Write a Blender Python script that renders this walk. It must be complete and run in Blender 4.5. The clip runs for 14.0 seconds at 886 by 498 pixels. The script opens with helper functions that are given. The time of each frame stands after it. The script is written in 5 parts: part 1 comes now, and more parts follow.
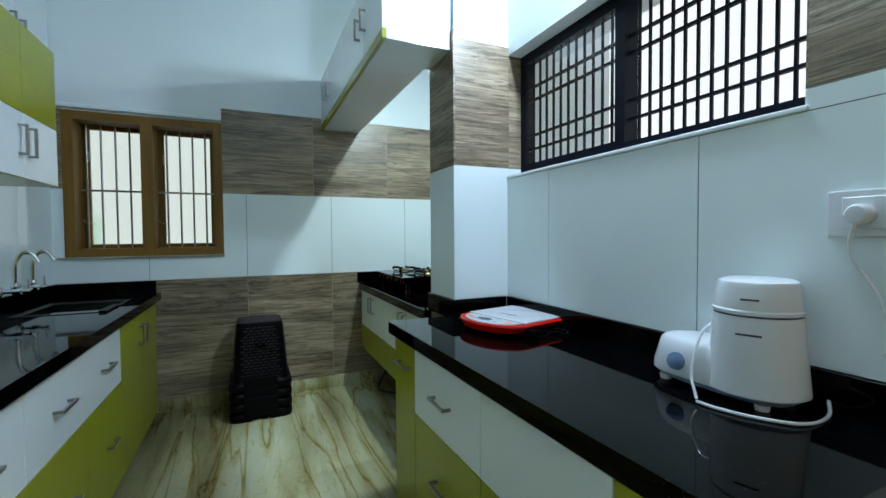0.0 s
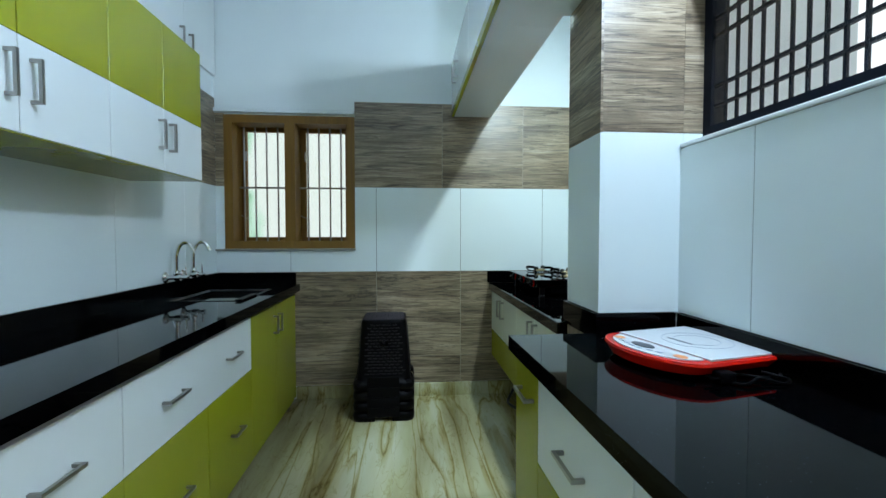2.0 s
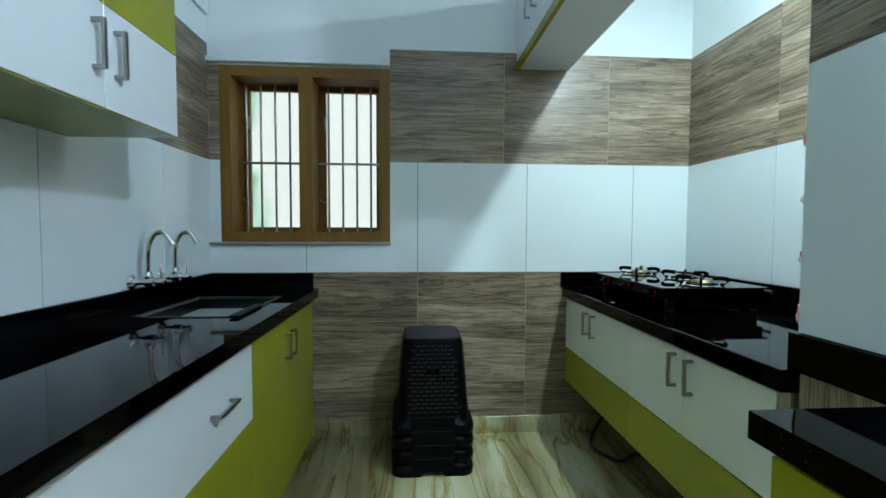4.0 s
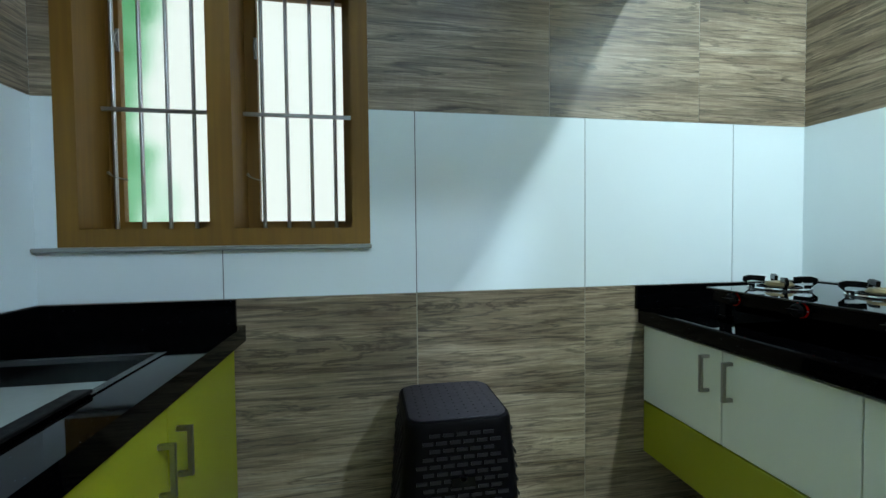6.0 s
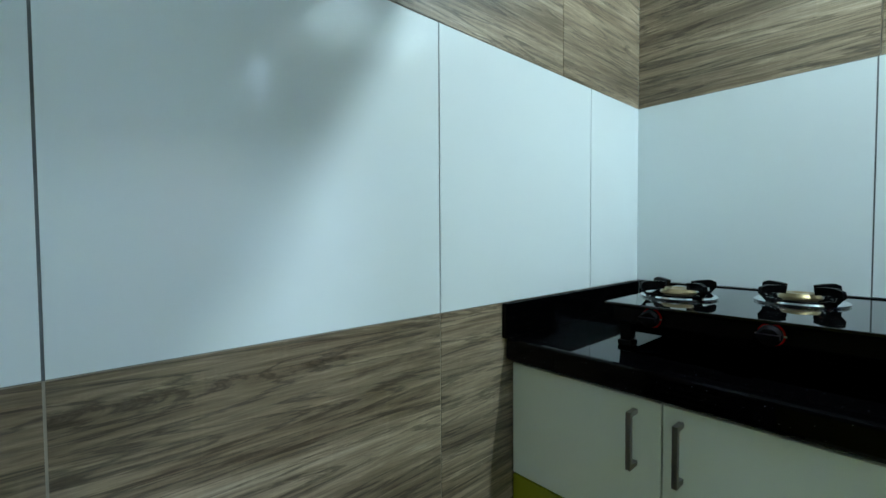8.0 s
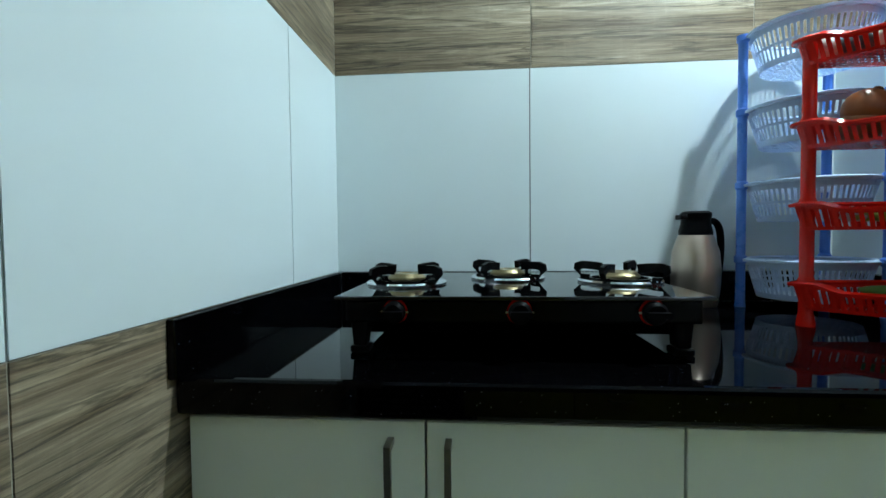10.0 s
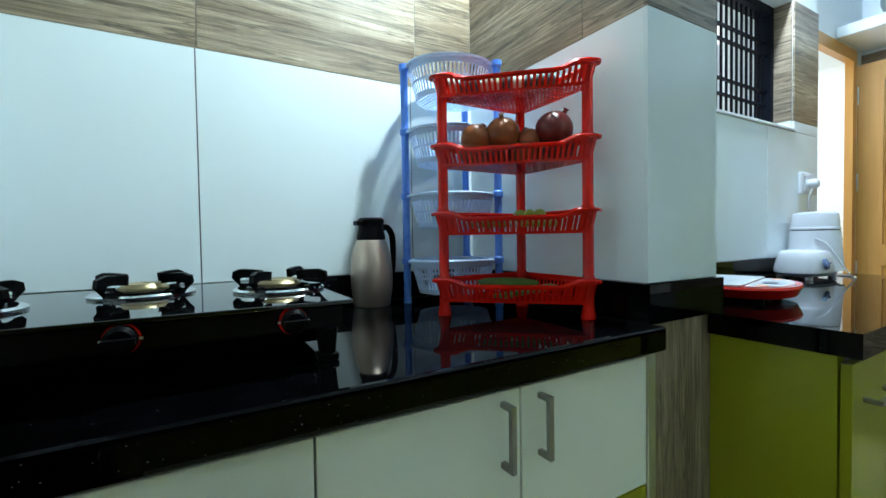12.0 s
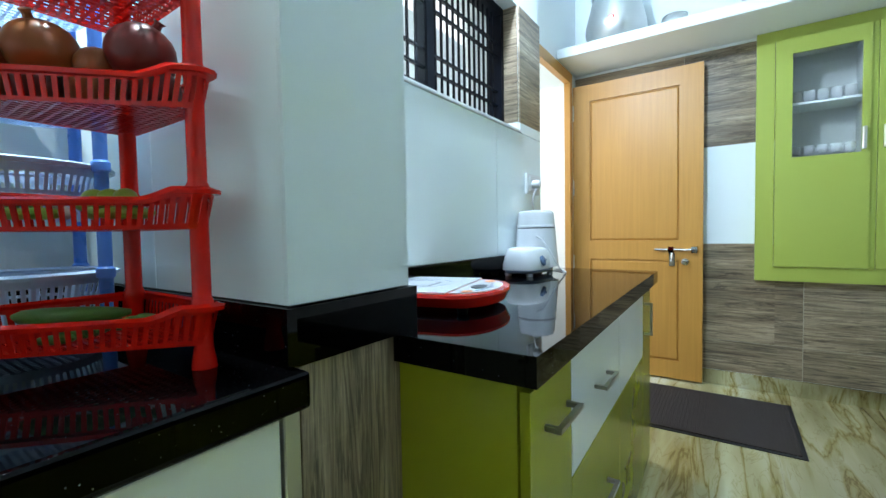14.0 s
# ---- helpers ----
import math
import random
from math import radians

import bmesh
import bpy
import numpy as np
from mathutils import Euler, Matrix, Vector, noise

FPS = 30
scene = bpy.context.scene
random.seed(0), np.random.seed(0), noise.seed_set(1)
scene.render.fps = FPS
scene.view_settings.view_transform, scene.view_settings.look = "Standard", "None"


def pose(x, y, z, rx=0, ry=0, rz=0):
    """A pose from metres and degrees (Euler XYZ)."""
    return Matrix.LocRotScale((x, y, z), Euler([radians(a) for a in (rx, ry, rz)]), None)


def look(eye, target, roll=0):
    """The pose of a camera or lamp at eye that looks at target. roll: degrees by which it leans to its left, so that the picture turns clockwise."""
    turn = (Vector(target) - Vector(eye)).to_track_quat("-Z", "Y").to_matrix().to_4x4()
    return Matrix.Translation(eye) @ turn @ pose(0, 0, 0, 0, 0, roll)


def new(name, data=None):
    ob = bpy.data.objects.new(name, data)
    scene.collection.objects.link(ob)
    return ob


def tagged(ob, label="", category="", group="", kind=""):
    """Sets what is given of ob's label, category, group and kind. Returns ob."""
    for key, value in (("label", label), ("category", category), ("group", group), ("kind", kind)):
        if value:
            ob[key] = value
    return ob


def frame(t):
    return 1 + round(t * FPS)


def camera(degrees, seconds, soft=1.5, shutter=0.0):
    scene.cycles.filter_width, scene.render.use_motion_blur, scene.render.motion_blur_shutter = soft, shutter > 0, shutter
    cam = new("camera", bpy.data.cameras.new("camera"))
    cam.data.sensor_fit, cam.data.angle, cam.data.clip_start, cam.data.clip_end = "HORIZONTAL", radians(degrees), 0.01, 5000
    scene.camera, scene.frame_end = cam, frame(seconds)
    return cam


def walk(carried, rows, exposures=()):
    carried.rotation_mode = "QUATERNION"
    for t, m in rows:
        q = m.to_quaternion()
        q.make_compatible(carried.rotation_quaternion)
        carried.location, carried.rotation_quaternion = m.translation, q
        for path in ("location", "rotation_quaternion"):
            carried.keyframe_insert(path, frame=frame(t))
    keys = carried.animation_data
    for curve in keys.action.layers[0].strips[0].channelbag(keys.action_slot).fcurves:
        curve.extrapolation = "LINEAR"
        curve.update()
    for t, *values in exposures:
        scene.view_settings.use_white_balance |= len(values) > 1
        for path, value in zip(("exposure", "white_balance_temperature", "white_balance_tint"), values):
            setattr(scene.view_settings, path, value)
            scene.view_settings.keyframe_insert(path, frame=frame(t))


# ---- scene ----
cam = camera(92.6, 14.0)
PATH = [
    (0, (-1.476, -3.326, 1.167), (-0.653, -1.504, 1.104), -0.4),
    (0.5, (-1.398, -3.246, 1.165), (-0.763, -1.351, 1.1), -0.4),
    (1, (-1.337, -3.16, 1.178), (-0.894, -1.211, 1.111), -0.4),
    (1.5, (-1.281, -3.071, 1.16), (-1.023, -1.089, 1.097), -0.2),
    (2, (-1.293, -2.992, 1.141), (-1.124, -1.0, 1.075), -0.0),
    (2.5, (-1.344, -2.869, 1.136), (-1.215, -0.874, 1.071), 0.1),
    (3, (-1.403, -2.696, 1.123), (-1.278, -0.701, 1.049), -0.1),
    (3.5, (-1.455, -2.485, 1.113), (-1.331, -0.491, 1.031), -0.2),
    (3.7, (-1.482, -2.403, 1.112), (-1.356, -0.409, 1.025), -0.0),
    (6, (-1.66, -1.374, 1.071), (-1.311, 0.595, 1.008), -0.6),
    (6.5, (-1.622, -1.159, 1.072), (-1.083, 0.766, 1.001), -0.8),
    (7, (-1.592, -0.966, 1.07), (-0.815, 0.875, 0.997), -0.7),
    (9.5, (-1.288, -0.432, 1.003), (0.639, 0.098, 0.939), -0.4),
    (10, (-1.257, -0.427, 0.996), (0.735, -0.266, 0.928), -0.6),
    (10.5, (-1.242, -0.423, 0.994), (0.745, -0.638, 0.922), -0.5),
    (11, (-1.24, -0.452, 0.994), (0.681, -1.003, 0.923), -0.6),
    (11.5, (-1.235, -0.489, 0.988), (0.595, -1.296, 0.934), -0.8),
    (12, (-1.233, -0.576, 0.992), (0.499, -1.576, 0.937), -0.9),
    (13, (-1.22, -0.788, 0.989), (0.282, -2.107, 0.923), -1.0),
    (13.5, (-1.209, -0.913, 0.981), (0.138, -2.39, 0.911), -1.0),
    (14, (-1.183, -1.038, 0.986), (-0.059, -2.69, 0.908), -1.0),
]
walk(cam, [(t, look(eye, target, roll)) for t, eye, target, roll in PATH],
     exposures=[(0, -0.26), (1.5, -0.06), (3.5, 0.0), (6.5, 0.10), (7, 0.0), (9.5, -0.16), (10.5, 0.0), (11, 0.12), (12, 0.34), (13, 0.40), (13.5, 0.40), (14, 0.50)])

# ---- world, lamps ----
world = bpy.data.worlds.new("world")
scene.world = world
world.use_nodes = True
wn = world.node_tree.nodes
sky = wn.new("ShaderNodeTexSky")
sky.sky_type, sky.sun_disc = "NISHITA", False
sky.sun_elevation, sky.sun_rotation = radians(50), radians(200)
wn["Background"].inputs["Strength"].default_value = 0.12
world.node_tree.links.new(sky.outputs[0], wn["Background"].inputs["Color"])


def lamp(name, kind, at, power, colour, size=0.05, aim=None, size_y=None):
    data = bpy.data.lights.new(name, kind)
    data.energy, data.color = power, colour
    if kind == "AREA":
        data.shape, data.size, data.size_y = "RECTANGLE", size, size_y or size
    elif kind == "POINT":
        data.shadow_soft_size = size
    ob = new(name, data)
    ob.matrix_world = look(at, aim) if aim else pose(*at)
    return ob


COOL = (0.75, 0.965, 1.05)
COOL_BLUE = (0.70, 0.90, 1.15)
lamp("niche_bulb", "AREA", (-0.43, -1.35, 2.435), 31, COOL, 0.06, (-0.41, -1.1, 0.5))
lamp("room_bulb", "POINT", (-0.48, -2.42, 2.36), 66, COOL_BLUE, 0.04)
lamp("doorway_daylight", "AREA", (0.55, -3.55, 1.5), 19, (0.95, 0.98, 1.0), 0.9, (-1.2, -3.6, 0.9), 1.6)


# ---- materials ----
def mat(name):
    m = bpy.data.materials.new(name)
    m.use_nodes = True
    t = m.node_tree
    return m, t.nodes, t.links, t.nodes["Principled BSDF"]


def plain(name, colour, rough=0.5, metal=0.0, grain=0.0, scale=40.0, spread=0.06, bump=0.0, coat=0.0, trans=0.0, ior=1.45, spec=0.5):
    """A surface with gentle noise in colour and gloss."""
    m, n, l, p = mat(name)
    co = n.new("ShaderNodeTexCoord")
    a = n.new("ShaderNodeTexNoise")
    a.inputs["Scale"].default_value, a.inputs["Detail"].default_value = 3.0, 4.0
    b = n.new("ShaderNodeTexNoise")
    b.inputs["Scale"].default_value, b.inputs["Detail"].default_value = scale, 3.0
    l.new(co.outputs["Object"], a.inputs["Vector"])
    l.new(co.outputs["Object"], b.inputs["Vector"])
    mix = n.new("ShaderNodeMix")
    mix.data_type = "RGBA"
    mix.inputs["A"].default_value = tuple(c * (1 - spread) for c in colour) + (1,)
    mix.inputs["B"].default_value = tuple(min(1, c * (1 + spread)) for c in colour) + (1,)
    l.new(a.outputs["Fac"], mix.inputs["Factor"])
    l.new(mix.outputs["Result"], p.inputs["Base Color"])
    r = n.new("ShaderNodeMapRange")
    r.inputs["To Min"].default_value, r.inputs["To Max"].default_value = rough * 0.8, min(1, rough * 1.25)
    l.new(b.outputs["Fac"], r.inputs["Value"])
    l.new(r.outputs["Result"], p.inputs["Roughness"])
    p.inputs["Metallic"].default_value = metal
    p.inputs["Coat Weight"].default_value = coat
    p.inputs["Transmission Weight"].default_value = trans
    p.inputs["IOR"].default_value = ior
    p.inputs["Specular IOR Level"].default_value = spec
    if bump:
        bp = n.new("ShaderNodeBump")
        bp.inputs["Strength"].default_value, bp.inputs["Distance"].default_value = bump, 0.002
        l.new(b.outputs["Fac"], bp.inputs["Height"])
        l.new(bp.outputs["Normal"], p.inputs["Normal"])
    return m


def ramp(n, stops):
    r = n.new("ShaderNodeValToRGB")
    e = r.color_ramp.elements
    while len(e) < len(stops):
        e.new(0.5)
    for el, (pos, c) in zip(e, stops):
        el.position, el.color = pos, (*c, 1)
    return r


def wood_tile(name, upright=False):
    """Printed ceramic plank look: long streaks, darker knots, paler saw marks, differing tile by tile."""
    m, n, l, p = mat(name)
    g = n.new("ShaderNodeNewGeometry")
    info = n.new("ShaderNodeObjectInfo")
    sep = n.new("ShaderNodeSeparateXYZ")
    l.new(g.outputs["Position"], sep.inputs[0])
    u = n.new("ShaderNodeMath")
    l.new(sep.outputs["X"], u.inputs[0])
    l.new(sep.outputs["Y"], u.inputs[1])
    rnd = n.new("ShaderNodeMath")
    rnd.operation = "MULTIPLY"
    rnd.inputs[1].default_value = 37.0
    l.new(info.outputs["Random"], rnd.inputs[0])
    comb = n.new("ShaderNodeCombineXYZ")
    l.new(u.outputs[0], comb.inputs["Y" if upright else "X"])
    l.new(sep.outputs["Z"], comb.inputs["X" if upright else "Y"])
    l.new(rnd.outputs[0], comb.inputs["Z"])
    if upright:
        swap = n.new("ShaderNodeCombineXYZ")
        l.new(sep.outputs["Z"], swap.inputs["X"])
        l.new(u.outputs[0], swap.inputs["Y"])
        l.new(rnd.outputs[0], swap.inputs["Z"])
        comb = swap

    def streak(sx, sy, scale, detail, dist, rough=0.6):
        mp = n.new("ShaderNodeMapping")
        mp.inputs["Scale"].default_value = (sx, sy, 1)
        l.new(comb.outputs[0], mp.inputs["Vector"])
        t = n.new("ShaderNodeTexNoise")
        t.inputs["Scale"].default_value, t.inputs["Detail"].default_value = scale, detail
        t.inputs["Roughness"].default_value, t.inputs["Distortion"].default_value = rough, dist
        l.new(mp.outputs[0], t.inputs["Vector"])
        return t
    a = streak(0.42, 5.0, 2.0, 6, 0.7)
    b = streak(0.9, 15.0, 3.6, 9, 1.1, 0.72)
    c = streak(1.1, 3.2, 1.3, 3, 0.3)
    f = streak(48.0, 5.0, 2.0, 2, 0.0)
    e = streak(3.0, 95.0, 2.4, 4, 0.5)
    mixf = n.new("ShaderNodeMix")
    mixf.inputs["Factor"].default_value = 0.55
    l.new(a.outputs["Fac"], mixf.inputs["A"])
    l.new(b.outputs["Fac"], mixf.inputs["B"])
    r = ramp(n, [(0.32, (0.054, 0.036, 0.021)), (0.40, (0.118, 0.084, 0.052)), (0.49, (0.202, 0.158, 0.105)),
                 (0.57, (0.298, 0.238, 0.163)), (0.68, (0.470, 0.40, 0.302))])
    l.new(mixf.outputs["Result"], r.inputs["Fac"])
    tone = n.new("ShaderNodeMapRange")
    tone.inputs["From Min"].default_value, tone.inputs["From Max"].default_value = 0.3, 0.7
    tone.inputs["To Min"].default_value, tone.inputs["To Max"].default_value = 0.84, 1.46
    l.new(c.outputs["Fac"], tone.inputs["Value"])
    saw = n.new("ShaderNodeMapRange")
    saw.inputs["From Min"].default_value, saw.inputs["From Max"].default_value = 0.55, 0.75
    saw.inputs["To Min"].default_value, saw.inputs["To Max"].default_value = 1.0, 1.12
    l.new(f.outputs["Fac"], saw.inputs["Value"])
    grain = n.new("ShaderNodeMapRange")
    grain.inputs["From Min"].default_value, grain.inputs["From Max"].default_value = 0.32, 0.68
    grain.inputs["To Min"].default_value, grain.inputs["To Max"].default_value = 0.70, 1.28
    l.new(e.outputs["Fac"], grain.inputs["Value"])
    both = n.new("ShaderNodeMath")
    both.operation = "MULTIPLY"
    l.new(tone.outputs["Result"], both.inputs[0])
    l.new(grain.outputs["Result"], both.inputs[1])
    mul = n.new("ShaderNodeMath")
    mul.operation = "MULTIPLY"
    l.new(both.outputs[0], mul.inputs[0])
    l.new(saw.outputs["Result"], mul.inputs[1])
    d = streak(0.40, 7.0, 2.6, 6, 1.4)
    crack = n.new("ShaderNodeValToRGB")
    el = crack.color_ramp.elements
    el.new(0.5), el.new(0.52)
    for q, (pos, v) in zip(el, ((0.465, 1.0), (0.492, 0.42), (0.502, 0.50), (0.530, 1.0))):
        q.position, q.color = pos, (v, v, v, 1)
    l.new(d.outputs["Fac"], crack.inputs["Fac"])
    split = n.new("ShaderNodeMath")
    split.operation = "MULTIPLY"
    l.new(mul.outputs[0], split.inputs[0])
    l.new(crack.outputs["Color"], split.inputs[1])
    hsv = n.new("ShaderNodeHueSaturation")
    l.new(r.outputs["Color"], hsv.inputs["Color"])
    l.new(split.outputs[0], hsv.inputs["Value"])
    l.new(hsv.outputs["Color"], p.inputs["Base Color"])
    p.inputs["Roughness"].default_value = 0.34
    bp = n.new("ShaderNodeBump")
    bp.inputs["Strength"].default_value, bp.inputs["Distance"].default_value = 0.35, 0.0015
    l.new(b.outputs["Fac"], bp.inputs["Height"])
    l.new(bp.outputs["Normal"], p.inputs["Normal"])
    return m


def marble():
    """Cream marble whose olive and brown veins run along the room."""
    m, n, l, p = mat("veined_marble")
    g = n.new("ShaderNodeNewGeometry")

    def vein(sx, sy, scale, detail, dist):
        mp = n.new("ShaderNodeMapping")
        mp.inputs["Scale"].default_value = (sx, sy, 1)
        mp.inputs["Rotation"].default_value = (0, 0, radians(4))
        l.new(g.outputs["Position"], mp.inputs["Vector"])
        t = n.new("ShaderNodeTexNoise")
        t.inputs["Scale"].default_value, t.inputs["Detail"].default_value = scale, detail
        t.inputs["Distortion"].default_value = dist
        l.new(mp.outputs[0], t.inputs["Vector"])
        return t
    a = vein(2.1, 0.26, 1.5, 5, 0.35)
    b = vein(3.8, 0.46, 1.6, 6, 0.9)
    c = vein(0.9, 0.22, 0.9, 2, 0.3)
    d = vein(6.5, 1.6, 2.4, 8, 1.1)
    base = ramp(n, [(0.30, (0.17, 0.14, 0.075)), (0.41, (0.33, 0.30, 0.15)), (0.50, (0.50, 0.48, 0.28)), (0.60, (0.60, 0.60, 0.43))])
    l.new(a.outputs["Fac"], base.inputs["Fac"])
    lines = ramp(n, [(0.462, (1, 1, 1)), (0.490, (0.70, 0.62, 0.36)), (0.498, (0.32, 0.24, 0.08)), (0.506, (0.72, 0.64, 0.40)), (0.56, (1, 1, 1))])
    l.new(b.outputs["Fac"], lines.inputs["Fac"])
    fine = ramp(n, [(0.48, (1, 1, 1)), (0.50, (0.70, 0.64, 0.46)), (0.52, (1, 1, 1))])
    l.new(d.outputs["Fac"], fine.inputs["Fac"])
    grey = ramp(n, [(0.36, (0.34, 0.30, 0.27)), (0.48, (1, 1, 1)), (1.0, (1, 1, 1))])
    l.new(c.outputs["Fac"], grey.inputs["Fac"])
    last = base
    for extra, amount in ((lines, 0.90), (fine, 0.65), (grey, 0.80)):
        m2 = n.new("ShaderNodeMix")
        m2.data_type, m2.blend_type = "RGBA", "MULTIPLY"
        m2.inputs["Factor"].default_value = amount
        l.new(last.outputs[0] if last is base else last.outputs["Result"], m2.inputs["A"])
        l.new(extra.outputs["Color"], m2.inputs["B"])
        last = m2
    l.new(m2.outputs["Result"], p.inputs["Base Color"])
    p.inputs["Roughness"].default_value = 0.16
    return m


def granite():
    m, n, l, p = mat("black_galaxy_granite")
    g = n.new("ShaderNodeNewGeometry")
    v = n.new("ShaderNodeTexVoronoi")
    v.inputs["Scale"].default_value = 150
    l.new(g.outputs["Position"], v.inputs["Vector"])
    near = n.new("ShaderNodeMath")
    near.operation = "LESS_THAN"
    near.inputs[1].default_value = 0.13
    l.new(v.outputs["Distance"], near.inputs[0])
    sep = n.new("ShaderNodeSeparateColor")
    l.new(v.outputs["Color"], sep.inputs[0])
    few = n.new("ShaderNodeMath")
    few.operation = "GREATER_THAN"
    few.inputs[1].default_value = 0.82
    l.new(sep.outputs["Red"], few.inputs[0])
    both = n.new("ShaderNodeMath")
    both.operation = "MULTIPLY"
    l.new(near.outputs[0], both.inputs[0])
    l.new(few.outputs[0], both.inputs[1])
    mx = n.new("ShaderNodeMix")
    mx.data_type = "RGBA"
    mx.inputs["A"].default_value = (0.0008, 0.0008, 0.001, 1)
    mx.inputs["B"].default_value = (0.12, 0.14, 0.19, 1)
    l.new(both.outputs[0], mx.inputs["Factor"])
    l.new(mx.outputs["Result"], p.inputs["Base Color"])
    s = n.new("ShaderNodeTexNoise")
    s.inputs["Scale"].default_value = 6
    l.new(g.outputs["Position"], s.inputs["Vector"])
    mr = n.new("ShaderNodeMapRange")
    mr.inputs["To Min"].default_value, mr.inputs["To Max"].default_value = 0.02, 0.05
    l.new(s.outputs["Fac"], mr.inputs["Value"])
    l.new(mr.outputs["Result"], p.inputs["Roughness"])
    p.inputs["IOR"].default_value = 1.45
    p.inputs["Specular IOR Level"].default_value = 0.14
    return m


def timber(name, dark, light, upright=True, rough=0.35):
    """Varnished timber with fine grain."""
    m, n, l, p = mat(name)
    co = n.new("ShaderNodeNewGeometry")
    mp = n.new("ShaderNodeMapping")
    mp.inputs["Scale"].default_value = (22, 22, 0.8) if upright else (0.8, 22, 22)
    l.new(co.outputs["Position"], mp.inputs["Vector"])
    t = n.new("ShaderNodeTexNoise")
    t.inputs["Scale"].default_value, t.inputs["Detail"].default_value, t.inputs["Distortion"].default_value = 3, 6, 0.6
    l.new(mp.outputs[0], t.inputs["Vector"])
    r = ramp(n, [(0.3, dark), (0.7, light)])
    l.new(t.outputs["Fac"], r.inputs["Fac"])
    l.new(r.outputs["Color"], p.inputs["Base Color"])
    p.inputs["Roughness"].default_value = rough
    return m


def glow(name, stops, scale, strength, lean=0.0):
    """What lies beyond a window: a soft, out-of-focus glow."""
    m, n, l, p = mat(name)
    co = n.new("ShaderNodeTexCoord")
    t = n.new("ShaderNodeTexNoise")
    t.inputs["Scale"].default_value, t.inputs["Detail"].default_value = scale, 2
    l.new(co.outputs["Object"], t.inputs["Vector"])
    r = ramp(n, stops)
    sep = n.new("ShaderNodeSeparateXYZ")
    l.new(co.outputs["Object"], sep.inputs[0])
    side = n.new("ShaderNodeMapRange")
    side.interpolation_type = "SMOOTHSTEP"
    side.inputs["From Min"].default_value, side.inputs["From Max"].default_value = -0.80, -0.25
    side.inputs["To Min"].default_value, side.inputs["To Max"].default_value = -0.62 * lean, lean
    l.new(sep.outputs["X"], side.inputs["Value"])
    total = n.new("ShaderNodeMath")
    l.new(t.outputs["Fac"], total.inputs[0])
    l.new(side.outputs["Result"], total.inputs[1])
    l.new(total.outputs[0], r.inputs["Fac"])
    e = n.new("ShaderNodeEmission")
    e.inputs["Strength"].default_value = strength
    l.new(r.outputs["Color"], e.inputs["Color"])
    l.new(e.outputs[0], n["Material Output"].inputs["Surface"])
    return m


PAINT = plain("white_wall_paint", (0.74, 0.80, 0.81), 0.6, bump=0.15, scale=120, spread=0.02)
WHITE_TILE = plain("glossy_white_tile", (0.75, 0.83, 0.835), 0.07, spread=0.02, scale=8, spec=0.42)
GROUT = plain("grey_grout", (0.15, 0.17, 0.17), 0.8)
PALE_GROUT = plain("pale_grout", (0.40, 0.36, 0.29), 0.8)
WOOD_TILE = wood_tile("wood_print_tile")
WOOD_TILE_UP = wood_tile("wood_print_tile_upright", True)
MARBLE = marble()
GRANITE = granite()
WHITE_LAM = plain("white_gloss_laminate", (0.76, 0.80, 0.80), 0.14, spread=0.02, scale=10)
CREAM_LAM = plain("cream_gloss_laminate", (0.78, 0.81, 0.69), 0.14, spread=0.02, scale=10)
GREEN_LAM = plain("lime_green_laminate", (0.300, 0.305, 0.014), 0.20, spread=0.04, scale=10)
PALE_GREEN = plain("pale_green_painted_timber", (0.34, 0.40, 0.075), 0.32, spread=0.05, scale=20)
CARCASS = plain("grey_carcass_board", (0.30, 0.33, 0.30), 0.5)
STEEL = plain("brushed_steel", (0.36, 0.35, 0.33), 0.30, 1.0, scale=200)
WEAVE_PLASTIC = plain("woven_black_plastic", (0.009, 0.008, 0.011), 0.40, scale=90, bump=0.1, spec=0.35)
# The stool's black plastic made paler: the seat's sheen is put into its colour.
SEAT_SHEEN = plain("black_plastic_with_sheen", (0.030, 0.026, 0.034), 0.50, scale=90, bump=0.1, spec=0.35)
MATTE_BLACK = plain("matte_black", (0.001, 0.001, 0.0013), 0.95, spec=0.0)
CHROME = plain("chrome", (0.75, 0.76, 0.78), 0.06, 1.0)
SINK_STEEL = plain("sink_steel", (0.06, 0.062, 0.065), 0.24, 1.0, scale=160)
ALUMINIUM = plain("dull_aluminium", (0.66, 0.66, 0.64), 0.38, 1.0, scale=80)
BROWN_WOOD = timber("brown_painted_timber", (0.150, 0.068, 0.0025), (0.195, 0.093, 0.003), rough=0.6)
DOOR_WOOD = timber("honey_varnished_timber", (0.42, 0.205, 0.040), (0.49, 0.250, 0.052), rough=0.42)
BLACK_METAL = plain("black_powder_coated_metal", (0.004, 0.006, 0.011), 0.40, spec=0.10)
BLACK_PLASTIC = plain("black_plastic", (0.0020, 0.0018, 0.0024), 0.45, scale=90, bump=0.1, spec=0.09)
BLACK_GLASS = plain("black_toughened_glass", (0.001, 0.001, 0.0013), 0.03, spec=0.5)
BLACK_ENAMEL = plain("black_enamel", (0.002, 0.002, 0.0024), 0.22, spec=0.12)
BRASS = plain("dull_brass", (0.34, 0.27, 0.15), 0.42, 1.0)
WHITE_PLASTIC = plain("white_plastic", (0.72, 0.74, 0.76), 0.22, spread=0.02)
GREY_PLASTIC = plain("grey_blue_plastic", (0.16, 0.22, 0.32), 0.3)
RED_PLASTIC = plain("red_plastic", (0.66, 0.009, 0.003), 0.17, spread=0.05, spec=0.35)
